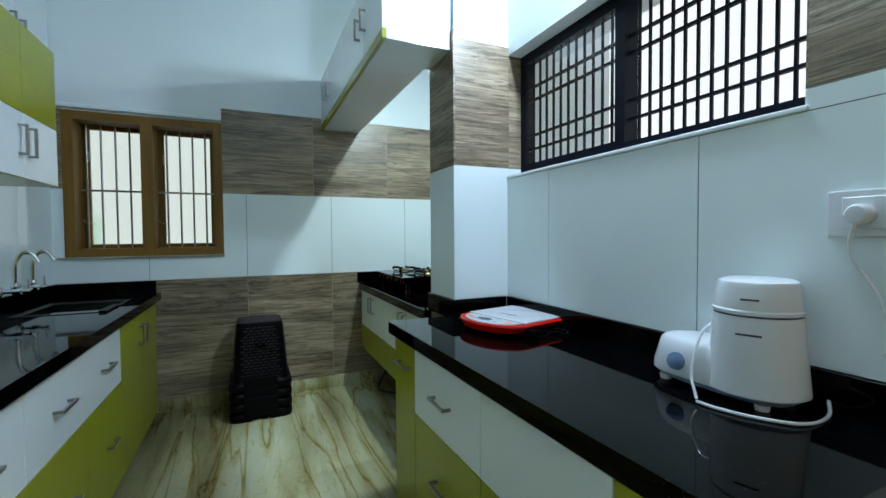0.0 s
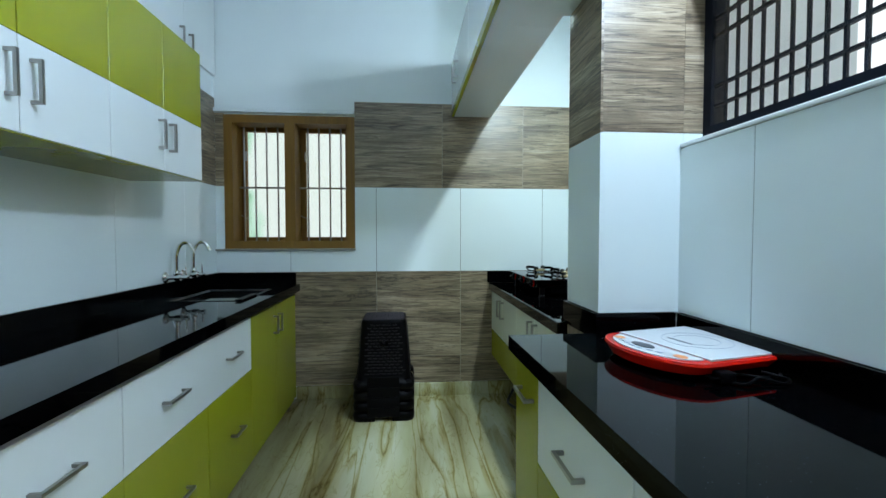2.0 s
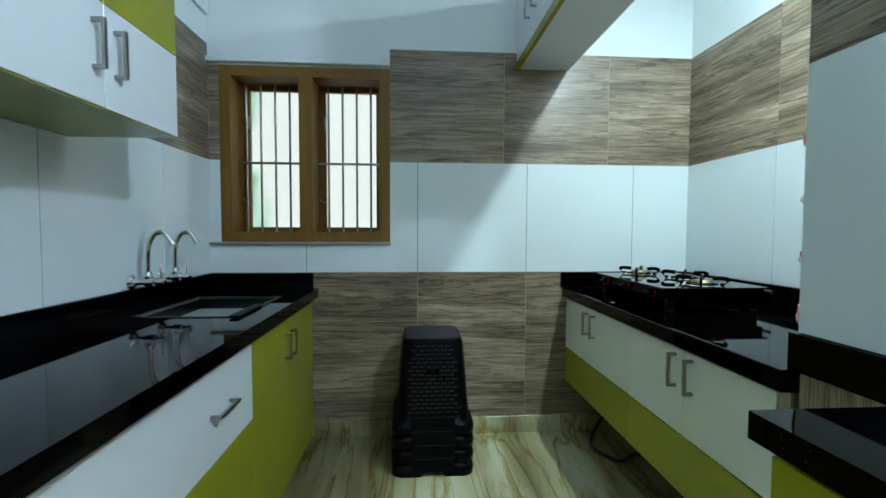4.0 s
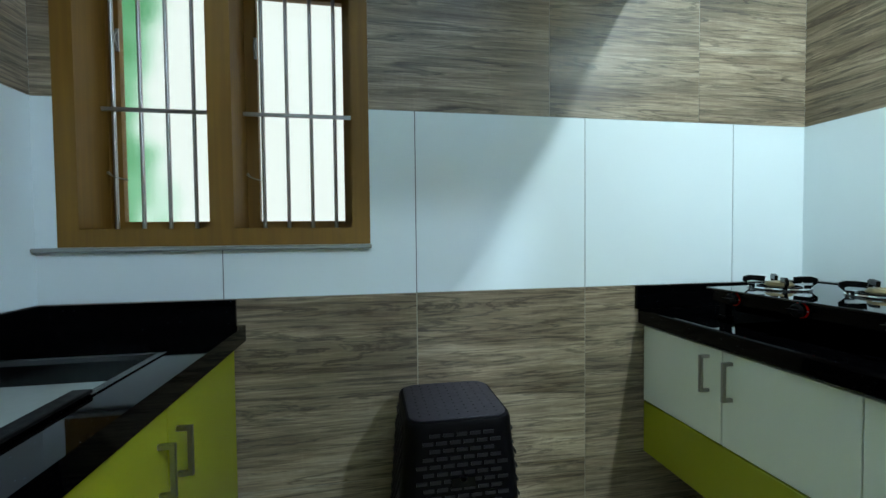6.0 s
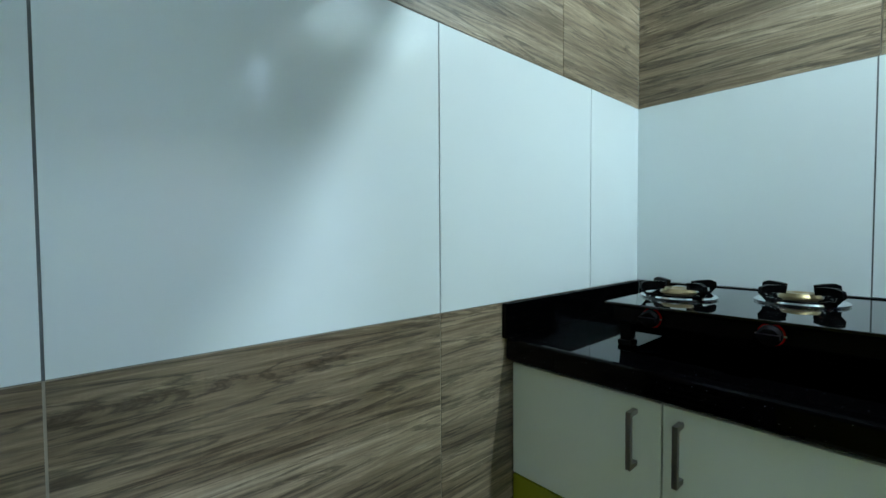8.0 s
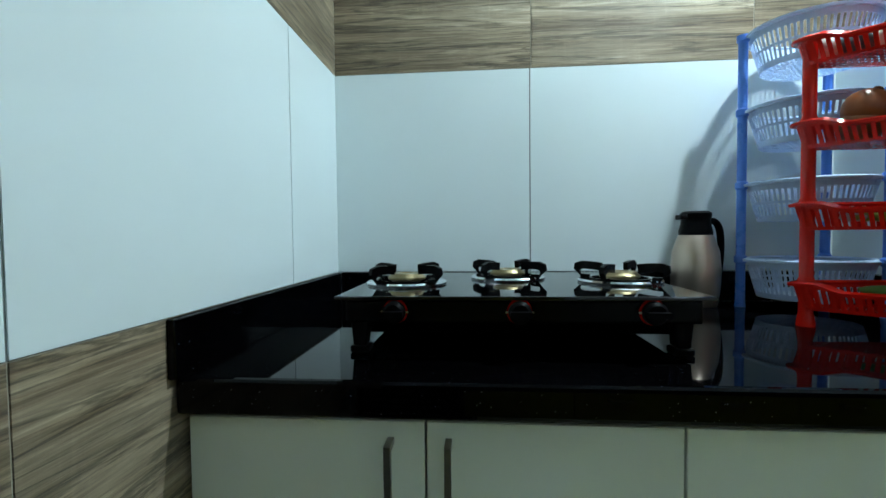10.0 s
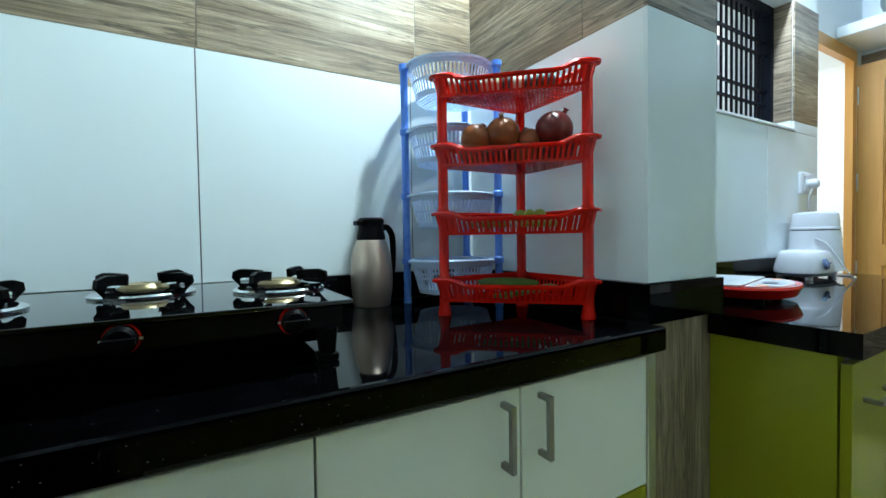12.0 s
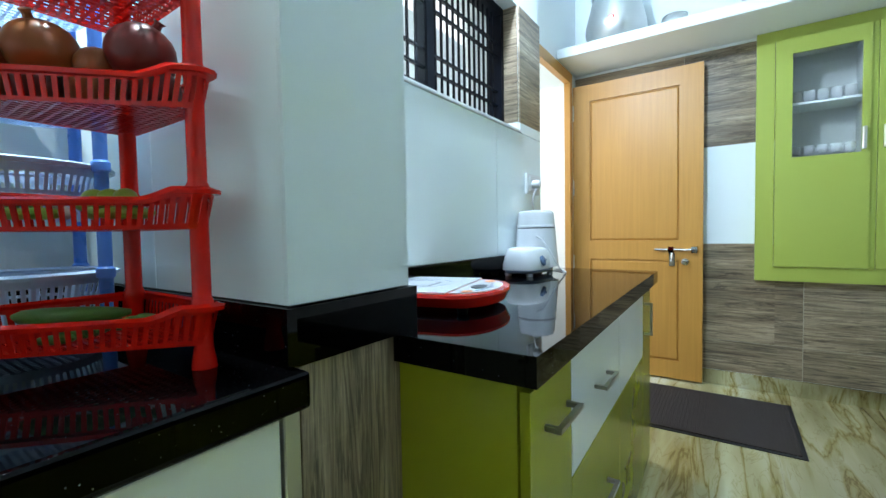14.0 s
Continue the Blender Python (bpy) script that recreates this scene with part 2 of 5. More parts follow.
BLUE_PLASTIC = plain("pale_blue_plastic", (0.56, 0.70, 0.92), 0.28, spread=0.05)
BLUE_POST = plain("blue_plastic", (0.10, 0.27, 0.80), 0.28, spread=0.05)
BRONZE = plain("champagne_metal", (0.52, 0.41, 0.33), 0.30, 0.85, scale=100)
MAT_FIBRE = plain("brown_ribbed_carpet", (0.026, 0.019, 0.018), 0.95, scale=400, bump=0.6)
MAT_EDGE = plain("black_rubber_edge", (0.010, 0.010, 0.012), 0.6)
DARK_PRINT = plain("dark_print", (0.03, 0.035, 0.05), 0.4)
DIAL_BLUE = plain("blue_grey_dial", (0.14, 0.22, 0.36), 0.25)
ORANGE_PRINT = plain("orange_print", (0.75, 0.25, 0.05), 0.4)
GLASS = plain("clear_glass", (0.95, 0.97, 0.97), 0.02, trans=1.0, spread=0.0)
GLASSWARE = plain("drinking_glass_clear", (0.96, 0.98, 0.98), 0.03, trans=0.75, spread=0.0, ior=1.30, spec=0.8)
LINING = plain("pale_grey_board", (0.46, 0.48, 0.45), 0.5)
STONE = plain("grey_stone", (0.26, 0.27, 0.25), 0.4)
THIN_GLASS = plain("thin_window_glass", (1.0, 1.0, 1.0), 0.0, trans=1.0, spread=0.0, ior=1.2)
FROST = plain("frosted_glass", (0.92, 0.96, 0.94), 0.16, trans=1.0, spread=0.0)
POM = plain("pomegranate_skin", (0.15, 0.013, 0.010), 0.35, spread=0.5, scale=30)
ONION = plain("ripe_fruit_skin", (0.27, 0.070, 0.014), 0.35, spread=0.5, scale=30)
CHILLI = plain("green_yellow_skin", (0.30, 0.36, 0.04), 0.35, spread=0.4)
CUKE = plain("green_gourd_skin", (0.08, 0.16, 0.02), 0.45, spread=0.4)
GARLIC = plain("pale_bulb_skin", (0.55, 0.45, 0.40), 0.5, spread=0.2)
DARK_LEMON = plain("dark_dried_fruit", (0.04, 0.03, 0.035), 0.5, spread=0.4)
RUBBER = plain("dark_clutter_rubber", (0.02, 0.018, 0.017), 0.5)
OUT_GREEN = glow("garden_glow", [(0.30, (0.10, 0.36, 0.16)), (0.42, (0.24, 0.58, 0.34)), (0.50, (0.62, 0.88, 0.74)), (0.60, (0.92, 1, 0.97))], 2.6, 1.0, 0.42)
OUT_WHITE = glow("overcast_glow", [(0.0, (0.86, 0.95, 1.0)), (1.0, (1, 1, 1))], 2.0, 1.25)


# ---- mesh helpers ----
def box(bm, x0, x1, y0, y1, z0, z1):
    v = [bm.verts.new(c) for c in ((x0, y0, z0), (x1, y0, z0), (x1, y1, z0), (x0, y1, z0),
                                   (x0, y0, z1), (x1, y0, z1), (x1, y1, z1), (x0, y1, z1))]
    for f in ((3, 2, 1, 0), (4, 5, 6, 7), (0, 1, 5, 4), (1, 2, 6, 5), (2, 3, 7, 6), (3, 0, 4, 7)):
        bm.faces.new([v[i] for i in f])
    return v


def bevel(bm, width, segments=2):
    bmesh.ops.bevel(bm, geom=bm.edges[:], offset=width, segments=segments, profile=0.6, affect="EDGES", clamp_overlap=True)


def mesh(name, bm, material, smooth=False):
    bmesh.ops.recalc_face_normals(bm, faces=bm.faces[:])
    me = bpy.data.meshes.new(name)
    bm.to_mesh(me)
    bm.free()
    if material:
        me.materials.append(material)
    if smooth:
        me.polygons.foreach_set("use_smooth", [True] * len(me.polygons))
        me.set_sharp_from_angle(angle=radians(38))
    return me


def thing(name, at, label="", category="", group=""):
    ob = new(name)
    ob.location = at
    ob.empty_display_size = 0.05
    return tagged(ob, label, category, group)


def origin(ob):
    at = Vector()
    while ob:
        at += ob.location
        ob = ob.parent
    return at


def part(name, bm, material, parent, label="", smooth=False, kind=""):
    """One mesh object, modelled in room coordinates, under a thing or a part."""
    bmesh.ops.translate(bm, vec=-origin(parent), verts=bm.verts[:])
    ob = new(name, mesh(name, bm, material, smooth))
    ob.parent = parent
    return tagged(ob, label, kind=kind)


def solid(name, bm, material, label="", category="", smooth=False, kind="structure", group=""):
    """One top-level mesh object, with its origin at its base."""
    lo = Vector([min(v.co[i] for v in bm.verts) for i in range(3)])
    hi = Vector([max(v.co[i] for v in bm.verts) for i in range(3)])
    base = Vector(((lo.x + hi.x) / 2, (lo.y + hi.y) / 2, lo.z))
    bmesh.ops.translate(bm, vec=-base, verts=bm.verts[:])
    ob = new(name, mesh(name, bm, material, smooth))
    ob.location = base
    return tagged(ob, label, category, group, kind)


def slab(x0, x1, y0, y1, z0, z1, b=0.0, segments=2):
    bm = bmesh.new()
    box(bm, x0, x1, y0, y1, z0, z1)
    if b:
        bevel(bm, b, segments)
    return bm


def cut(rect, holes):
    """The rectangles (u0, u1, v0, v1) that are left of rect outside the holes."""
    rest = [rect]
    for h in holes:
        out = []
        for a in rest:
            if h[0] >= a[1] or h[1] <= a[0] or h[2] >= a[3] or h[3] <= a[2]:
                out.append(a)
                continue
            if a[0] < h[0]: out.append((a[0], h[0], a[2], a[3]))
            if h[1] < a[1]: out.append((h[1], a[1], a[2], a[3]))
            u0, u1 = max(a[0], h[0]), min(a[1], h[1])
            if a[2] < h[2]: out.append((u0, u1, a[2], h[2]))
            if h[3] < a[3]: out.append((u0, u1, h[3], a[3]))
        rest = out
    return rest


def lathe(bm, profile, at=(0, 0, 0), n=24, squash=(1, 1)):
    """Turns (radius, height) pairs round the upright axis through at."""
    rings = []
    for r, z in profile:
        rings.append([bm.verts.new((at[0] + r * squash[0] * math.cos(2 * math.pi * i / n), at[1] + r * squash[1] * math.sin(2 * math.pi * i / n), at[2] + z))
                      for i in range(n)] if r > 1e-5 else [bm.verts.new((at[0], at[1], at[2] + z))])
    for a, b in zip(rings, rings[1:]):
        for i in range(n):
            j = (i + 1) % n
            if len(a) == 1 and len(b) == 1: break
            if len(a) == 1: bm.faces.new((a[0], b[i], b[j]))
            elif len(b) == 1: bm.faces.new((a[i], a[j], b[0]))
            else: bm.faces.new((a[i], a[j], b[j], b[i]))
    return bm


def tube(bm, pts, r, n=10, closed=False):
    """A round tube along points; r is a radius or a list of radii."""
    pts = [Vector(p) for p in pts]
    rs = r if isinstance(r, (list, tuple)) else [r] * len(pts)
    rings, ref = [], None
    for i, p in enumerate(pts):
        if closed:
            d = pts[(i + 1) % len(pts)] - pts[i - 1]
        else:
            d = pts[min(i + 1, len(pts) - 1)] - pts[max(i - 1, 0)]
        d.normalize()
        if ref is None:
            ref = Vector((0, 0, 1)) if abs(d.z) < 0.9 else Vector((1, 0, 0))
        a = (ref - d * ref.dot(d)).normalized()
        ref = a
        b = d.cross(a)
        rings.append([bm.verts.new(p + (a * math.cos(2 * math.pi * k / n) + b * math.sin(2 * math.pi * k / n)) * rs[i]) for k in range(n)])
    m = len(rings)
    for i in range(m if closed else m - 1):
        a, b = rings[i], rings[(i + 1) % m]
        for k in range(n):
            bm.faces.new((a[k], a[(k + 1) % n], b[(k + 1) % n], b[k]))
    if not closed:
        bm.faces.new(rings[0][::-1])
        bm.faces.new(rings[-1])
    return bm


def curve_points(ctrl, steps=6):
    """A smooth line through control points."""
    c = [Vector(p) for p in ctrl]
    c = [c[0] * 2 - c[1]] + c + [c[-1] * 2 - c[-2]]
    out = []
    for i in range(1, len(c) - 2):
        for s in range(steps):
            t = s / steps
            out.append(0.5 * ((2 * c[i]) + (c[i + 1] - c[i - 1]) * t + (2 * c[i - 1] - 5 * c[i] + 4 * c[i + 1] - c[i + 2]) * t * t
                              + (3 * c[i] - c[i - 1] - 3 * c[i + 1] + c[i + 2]) * t ** 3))
    out.append(c[-2])
    return out


# ---- plan ----
XL, XN, XW, XD = -2.585, 0.0, -0.392, -0.235     # left wall, niche wall, window wall, doorway wall
YB = -4.19                                       # back wall
PX, PN, PS = -0.665, -1.41, -1.66                # pillar: face towards the room, its two sides
CEIL = 3.05
TOP, SLAB, SPLASH = 0.806, 0.758, 0.885
TOPS = 0.802
ROWS = ((0.092, 0.285, "wood"), (0.285, 0.886, "wood"), (0.886, 1.472, "white"), (1.472, 2.057, "wood"))
WIN = (-2.520, -1.652, 1.048, 1.952)             # brown window: x, z
GRI = (-2.820, PS, 1.437, 1.985)                  # black window: y, z
DOOR = (-4.08, -3.10, 0.0, 2.03)                 # doorway: y, z

# ---- structure ----
floor = solid("floor", slab(XL - 0.25, 1.6, YB - 0.25, 0.25, -0.12, -0.006), PALE_GROUT, "floor bed under polished veined marble slabs", "floor")
solid("ceiling", slab(XL - 0.25, 1.6, YB - 0.25, 0.25, CEIL, CEIL + 0.12), PAINT, "plain white painted ceiling", "ceiling")


def wall_y(name, y0, y1, x0, x1, holes, label):
    bm = bmesh.new()
    for r in cut((x0, x1, 0.0, CEIL), holes):
        box(bm, r[0], r[1], y0, y1, r[2], r[3])
    return solid(name, bm, PAINT, label, "wall")


def wall_x(name, x0, x1, y0, y1, holes, label):
    bm = bmesh.new()
    for r in cut((y0, y1, 0.0, CEIL), holes):
        box(bm, x0, x1, r[0], r[1], r[2], r[3])
    return solid(name, bm, PAINT, label, "wall")


wall_far = wall_y("wall_far", 0.0, 0.23, XL - 0.23, 0.23, [WIN], "white painted wall tiled in wood print and glossy white bands")
wall_left = wall_x("wall_left", XL - 0.23, XL, YB, 0.0, [], "white painted wall tiled behind the sink counter")
wall_niche = wall_x("wall_niche", 0.0, 0.23, PN - 0.0, 0.0, [], "white wall behind the gas stove with tiled bands")
pillar = solid("pillar", slab(PX, 0.23, PS, PN, 0, CEIL), PAINT, "tiled pillar between the stove counter and the long counter", "pillar")
wall_window = wall_x("wall_window", XW, -0.14, -3.06, PS, [GRI], "white tiled wall under the black grille window")
wall_door = wall_x("wall_door", XD, 0.02, YB, -3.06, [DOOR], "white painted wall round the doorway")
NICHE = (-2.275, -1.400, 0.770, 2.020)           # cupboard recess in the back wall: x, z
wall_back = wall_y("wall_back", YB - 0.23, YB, XL - 0.23, 0.02, [NICHE], "back wall with wood print and white tile bands")

TILE = 0.008


def tiles(wall, axis, plane, out, u0, u1, rows, joints, holes=(), floor_tile=None):
    """Lays tiles over a stretch of wall; out: +1 or -1, the side that they stand out to."""
    for k, (z0, z1, kind) in enumerate(rows):
        js = [u0] + sorted(j for j in joints[kind if kind in joints else "white"] if u0 + 0.02 < j < u1 - 0.02) + [u1]
        gap = 0.0016 if kind == "white" else 0.0014
        for a, b in zip(js, js[1:]):
            ga, gb = (0.0002 if a == u0 else gap), (0.0002 if b == u1 else gap)
            for r in cut((a + ga, b - gb, z0 + 0.0012, z1 - 0.0012), holes):
                if r[1] - r[0] < 0.012 or r[3] - r[2] < 0.008: continue
                p, q = sorted((plane, plane + out * TILE))
                bm = slab(p, q, r[0], r[1], r[2], r[3]) if axis == "x" else slab(r[0], r[1], p, q, r[2], r[3])
                part("white_tile" if kind == "white" else "wood_print_tile", bm, WHITE_TILE if kind == "white" else WOOD_TILE, wall)
    for tone, paste in (("white", GROUT), ("wood", PALE_GROUT)):
        bm = bmesh.new()
        for z0, z1, kind in rows:
            if kind != tone: continue
            for r in cut((u0, u1, z0, z1), holes):
                p, q = sorted((plane + out * 0.0005, plane + out * (TILE - 0.0018)))
                if axis == "x": box(bm, p, q, r[0] + 0.0003, r[1] - 0.0003, r[2], r[3])
                else: box(bm, r[0] + 0.0003, r[1] - 0.0003, p, q, r[2], r[3])
        if bm.verts:
            part("grout", bm, paste, wall)


FJ = {"white": (-0.322, -0.915, -1.506, -2.09), "wood": (-0.915, -1.506, -2.09)}
UJ = {"white": (), "wood": (-0.468, -1.045)}
tiles(wall_far, "y", 0.0, -1, XL + TILE, XN - TILE, ROWS[:3], FJ, [WIN])
tiles(wall_far, "y", 0.0, -1, WIN[1], XN - TILE, ROWS[3:], UJ, [WIN])
tiles(wall_far, "y", 0.0, -1, XL + TILE, WIN[0], ((1.472, 1.960, "wood"),), UJ)
LJ = {"white": (-0.415, -1.006, -1.6, -2.2, -2.8, -3.4), "wood": (-0.7, -1.3, -1.9, -2.5, -3.1)}
tiles(wall_left, "x", XL, 1, -4.1, -TILE, ROWS[2:3], LJ)
tiles(wall_left, "x", XL, 1, -1.6, -TILE, ROWS[3:], LJ)
NJ = {"white": (-0.581, -1.172), "wood": (-0.585, -1.19)}
tiles(wall_niche, "x", 0.0, -1, PN + TILE, -TILE, ROWS[2:], NJ)
PROWS = ROWS[:3]
PJ = {"white": (), "wood": ()}
tiles(pillar, "y", PN, 1, PX, XN - TILE, ROWS[2:], {"white": (-0.26,), "wood": (-0.5,)})
tiles(pillar, "x", PX, -1, PS - TILE, PN + TILE, ROWS[2:], PJ)
tiles(pillar, "y", PS, -1, PX - 0.0, XW, ((0.886, 1.474, "white"), (1.474, 2.02, "wood")), PJ)
part('white_tile', slab(XW + 0.001, -0.3255, PS - TILE, PS - 0.0003, 1.4395, 1.473), WHITE_TILE, pillar)
part('wood_print_tile', slab(XW + 0.001, -0.3255, PS - TILE, PS - 0.0003, 1.475, 1.984), WOOD_TILE, pillar)
part('white_tile', slab(XW + 0.001, -0.3255, GRI[0] + 0.0003, GRI[0] + TILE, 1.4395, 1.473), WHITE_TILE, wall_window)
part('wood_print_tile', slab(XW + 0.001, -0.3255, GRI[0] + 0.0003, GRI[0] + TILE, 1.475, 1.984), WOOD_TILE, wall_window)
tiles(wall_window, "x", XW, -1, -3.06, PS - TILE, ((0.886, 1.425, "white"),), {"white": (-1.965, -2.582), "wood": ()})
tiles(wall_window, "x", XW, -1, -3.06, GRI[0], ((1.425, 1.472, "white"), (1.472, 1.985, "wood")), PJ)
tiles(wall_back, "y", YB, 1, XL, XD, ((0.092, 0.285, "wood"), (0.285, 0.886, "wood"), (0.886, 1.490, "white"), (1.490, 2.08, "wood")),
      {"white": (-0.93, -1.53, -2.13), "wood": (-0.93, -1.53, -2.13)}, [NICHE])
bm = slab(PX - TILE - 0.004, PX - 0.0005, PS - 0.002, PN - 0.004, 0.0, 0.800, 0.001, 1)
part("wood_print_panel", bm, WOOD_TILE_UP, pillar, "wood print tile laid with upright grain")
bm = slab(PX - TILE - 0.016, PX - TILE - 0.0045, PN + 0.006, PN + 0.032, 0.0, 0.75, 0.002, 1)
part("filler_strip", bm, ALUMINIUM, pillar, "narrow pale metal filler strip")

# skirting
solid("skirting_far", slab(-2.06, -0.02, -0.020, -0.0005, 0.0, 0.090, 0.002, 1), MARBLE, "marble skirting under the wood print tiles", "skirting")
solid("skirting_back", slab(XL + 0.002, XD - 0.003, YB + 0.0005, YB + 0.016, 0.0, 0.090, 0.002, 1), MARBLE, "marble skirting of the back wall", "skirting")
solid("skirting_niche", slab(-0.018, -0.0005, PN, -0.022, 0.0, 0.090, 0.002, 1), MARBLE, "marble skirting under the stove counter", "skirting")

# ledge over the brown window and its slab under it
solid("window_ledge", slab(XL + 0.001, WIN[1] - 0.002, -0.030, -0.0005, 1.965, 1.990, 0.003, 1), PAINT, "thin painted ledge over the brown window", "ledge")
solid("window_slab", slab(-2.578, -1.648, -0.030, -0.0085, 1.034, 1.047, 0.003, 1), STONE, "thin grey stone slab under the brown window", "sill")

# ---- brown barred window ----
win = new("window_1")
win.location = ((WIN[0] + WIN[1]) / 2, 0.0, WIN[2])
tagged(win, "brown timber window with steel bars and frosted panes", "window", kind="structure")
MID = -2.088
bm = bmesh.new()
y0, y1 = -0.012, 0.175
box(bm, WIN[0], WIN[1], y0, y1, WIN[2], WIN[2] + 0.052)
box(bm, WIN[0], WIN[1], y0, y1, WIN[3] - 0.052, WIN[3])
for a, b in ((WIN[0], WIN[0] + 0.055), (MID - 0.034, MID + 0.034), (WIN[1] - 0.055, WIN[1])):
    box(bm, a, b, y0 + 0.0005, y1 - 0.0005, WIN[2] + 0.052, WIN[3] - 0.052)
frame_1 = part("window_frame", bm, BROWN_WOOD, win, "brown painted timber frame")
BARS = (-2.436, -1.996)
for k, (a, b) in enumerate(((WIN[0] + 0.055, MID - 0.034), (MID + 0.034, WIN[1] - 0.055))):
    bm = bmesh.new()
    z0, z1 = WIN[2] + 0.052, WIN[3] - 0.052
    wl, wr, w = (0.038, 0.030, 0.026)
    for r in ((a, b, z0, z0 + w), (a, b, z1 - w, z1), (a, a + wl, z0 + w, z1 - w), (b - wr, b, z0 + w, z1 - w)):
        box(bm, r[0], r[1], 0.145, 0.172, r[2], r[3])
    sash = part("sash", bm, BROWN_WOOD, win, "brown timber shutter with a frosted pane")
    part("pane", slab(a + wl - 0.006, b - wr + 0.006, 0.157, 0.161, z0 + w - 0.006, z1 - w + 0.006), FROST, sash, "frosted glass pane").visible_shadow = False
    for i in range(4):
        x = BARS[k] + 0.077 * i
        part("window_bar", tube(bmesh.new(), [(x, 0.122, z0 - 0.004), (x, 0.122, z1 + 0.004)], 0.0062, 10), STEEL, win, "upright round steel bar", True)
    part("cross_bar", slab(a - 0.004, b + 0.004, 0.108, 0.1155, 1.468, 1.481, 0.0015, 1), STEEL, win, "flat steel cross bar")
    bm = tube(bmesh.new(), curve_points([(a + 0.008, 0.125, z0 + 0.175), (a + 0.03, 0.115, z0 + 0.165), (a + 0.06, 0.130, z0 + 0.158)], 4), 0.0022, 6)
    tube(bm, curve_points([(a + 0.002, 0.130, z0 + 0.178), (a + 0.008, 0.122, z0 + 0.182), (a + 0.012, 0.128, z0 + 0.172)], 3), 0.003, 6)
    part("hook_stay", bm, STEEL, win, "small wire hook stay", True)
    bm = slab(a + 0.030, a + 0.040, 0.139, 0.1448, z1 - 0.235, z1 - 0.165, 0.001, 1)
    tube(bm, curve_points([(a + 0.035, 0.139, z1 - 0.225), (a + 0.035, 0.124, z1 - 0.20), (a + 0.035, 0.139, z1 - 0.172)], 4), 0.003, 6)
    part("pull_handle", bm, STEEL, win, "small dark pull handle")
bm = bmesh.new()
box(bm, WIN[0] - 1.2, WIN[1] + 1.2, 0.90, 0.92, 0.2, 3.0)
solid("backdrop", bm, OUT_GREEN, "blurred garden light beyond the frosted panes", "backdrop")

# ---- black grille window ----
gw = new("window_2")
gw.location = (-0.28, (GRI[0] + GRI[1]) / 2, GRI[2])
tagged(gw, "black metal window with a close barred grille", "window", kind="structure")
gx0, gx1 = -0.325, -0.262
gy0, gy1, gz0, gz1 = GRI[0], GRI[1] - TILE * 0, GRI[2] + 0.022, GRI[3]
GM = -2.252
solid("window_sill", slab(XW - 0.014, -0.20, GRI[0] - 0.004, GRI[1] - 0.009, 1.4255, 1.4385, 0.003, 1), WHITE_LAM, "thin pale stone sill under the black window", "sill")
bm = bmesh.new()
f = 0.030
for r in ((gy0, gy1, gz0 - 0.020, gz0 + f - 0.012), (gy0, gy1, gz1 - f, gz1)):
    box(bm, gx0, gx1, r[0], r[1], r[2], r[3])
for r in ((gy0, gy0 + f), (GM - 0.015, GM + 0.015), (gy1 - f, gy1)):
    box(bm, gx0 + 0.0006, gx1 - 0.0006, r[0], r[1], gz0 + f - 0.012, gz1 - f)
part("window_frame", bm, BLACK_METAL, gw, "black powder-coated metal frame")
for a, b in ((gy0 + f, GM - 0.015), (GM + 0.015, gy1 - f)):
    zb, zt = gz0 + f - 0.012, gz1 - f
    n = 12 if a < GM - 0.1 else 11
    for i in range(1, n + 1):
        y = a + (b - a) * i / (n + 1)
        part("grille_bar", slab(-0.304, -0.296, y - 0.0038, y + 0.0038, zb - 0.002, zt + 0.002), BLACK_METAL, gw)
    for z in (1.556, 1.618, 1.776, 1.834):
        part("grille_rail", slab(-0.3065, -0.2935, a - 0.002, b + 0.002, z - 0.0045, z + 0.0045), BLACK_METAL, gw)
a, b = GM + 0.015, gy1 - f
bm = bmesh.new()
for r in ((a, b, zb, zb + 0.012), (a, b, zt - 0.012, zt), (a, a + 0.012, zb + 0.012, zt - 0.012), (b - 0.012, b, zb + 0.012, zt - 0.012)):
    box(bm, -0.3245, -0.3125, r[0], r[1], r[2], r[3])
sash = part("sliding_sash", bm, BLACK_METAL, gw, "black sliding sash with clear glass")
part("pane", slab(-0.320, -0.316, a + 0.010, b - 0.010, zb + 0.010, zt - 0.010), THIN_GLASS, sash, "clear glass pane").visible_shadow = False
bm = slab(0.95, 0.97, -5.2, -0.8, 0.0, 3.2)
solid("backdrop", bm, OUT_WHITE, "bright overcast light beyond the grille and doorway", "backdrop")
solid("porch_roof", slab(0.45, 0.80, -2.95, -1.7, 1.50, 1.53, 0.004, 1), BLACK_METAL, "dark edge of a low porch roof outside", "roof")
random.seed(4)
bm = bmesh.new()
for i in range(420):
    c = Vector((random.uniform(0.40, 0.70), random.uniform(-2.32, -1.72), random.gauss(1.36, 0.07)))
    a = Vector((random.uniform(-1, 1), random.uniform(-1, 1), random.uniform(-1, 1))).normalized() * random.uniform(0.012, 0.025)
    b = a.cross(Vector((random.uniform(-1, 1), random.uniform(-1, 1), 0.3))).normalized() * 0.010
    vs = [bm.verts.new(c + d) for d in (a, b, -a, -b)]
    bm.faces.new(vs)
tube(bm, [(0.55, -2.0, 0.0), (0.55, -2.02, 0.8), (0.56, -2.0, 1.36)], [0.02, 0.015, 0.006], 6)
solid("shrub", bm, CUKE, "leafy green shrub outside the window", "shrub", kind="stuff")

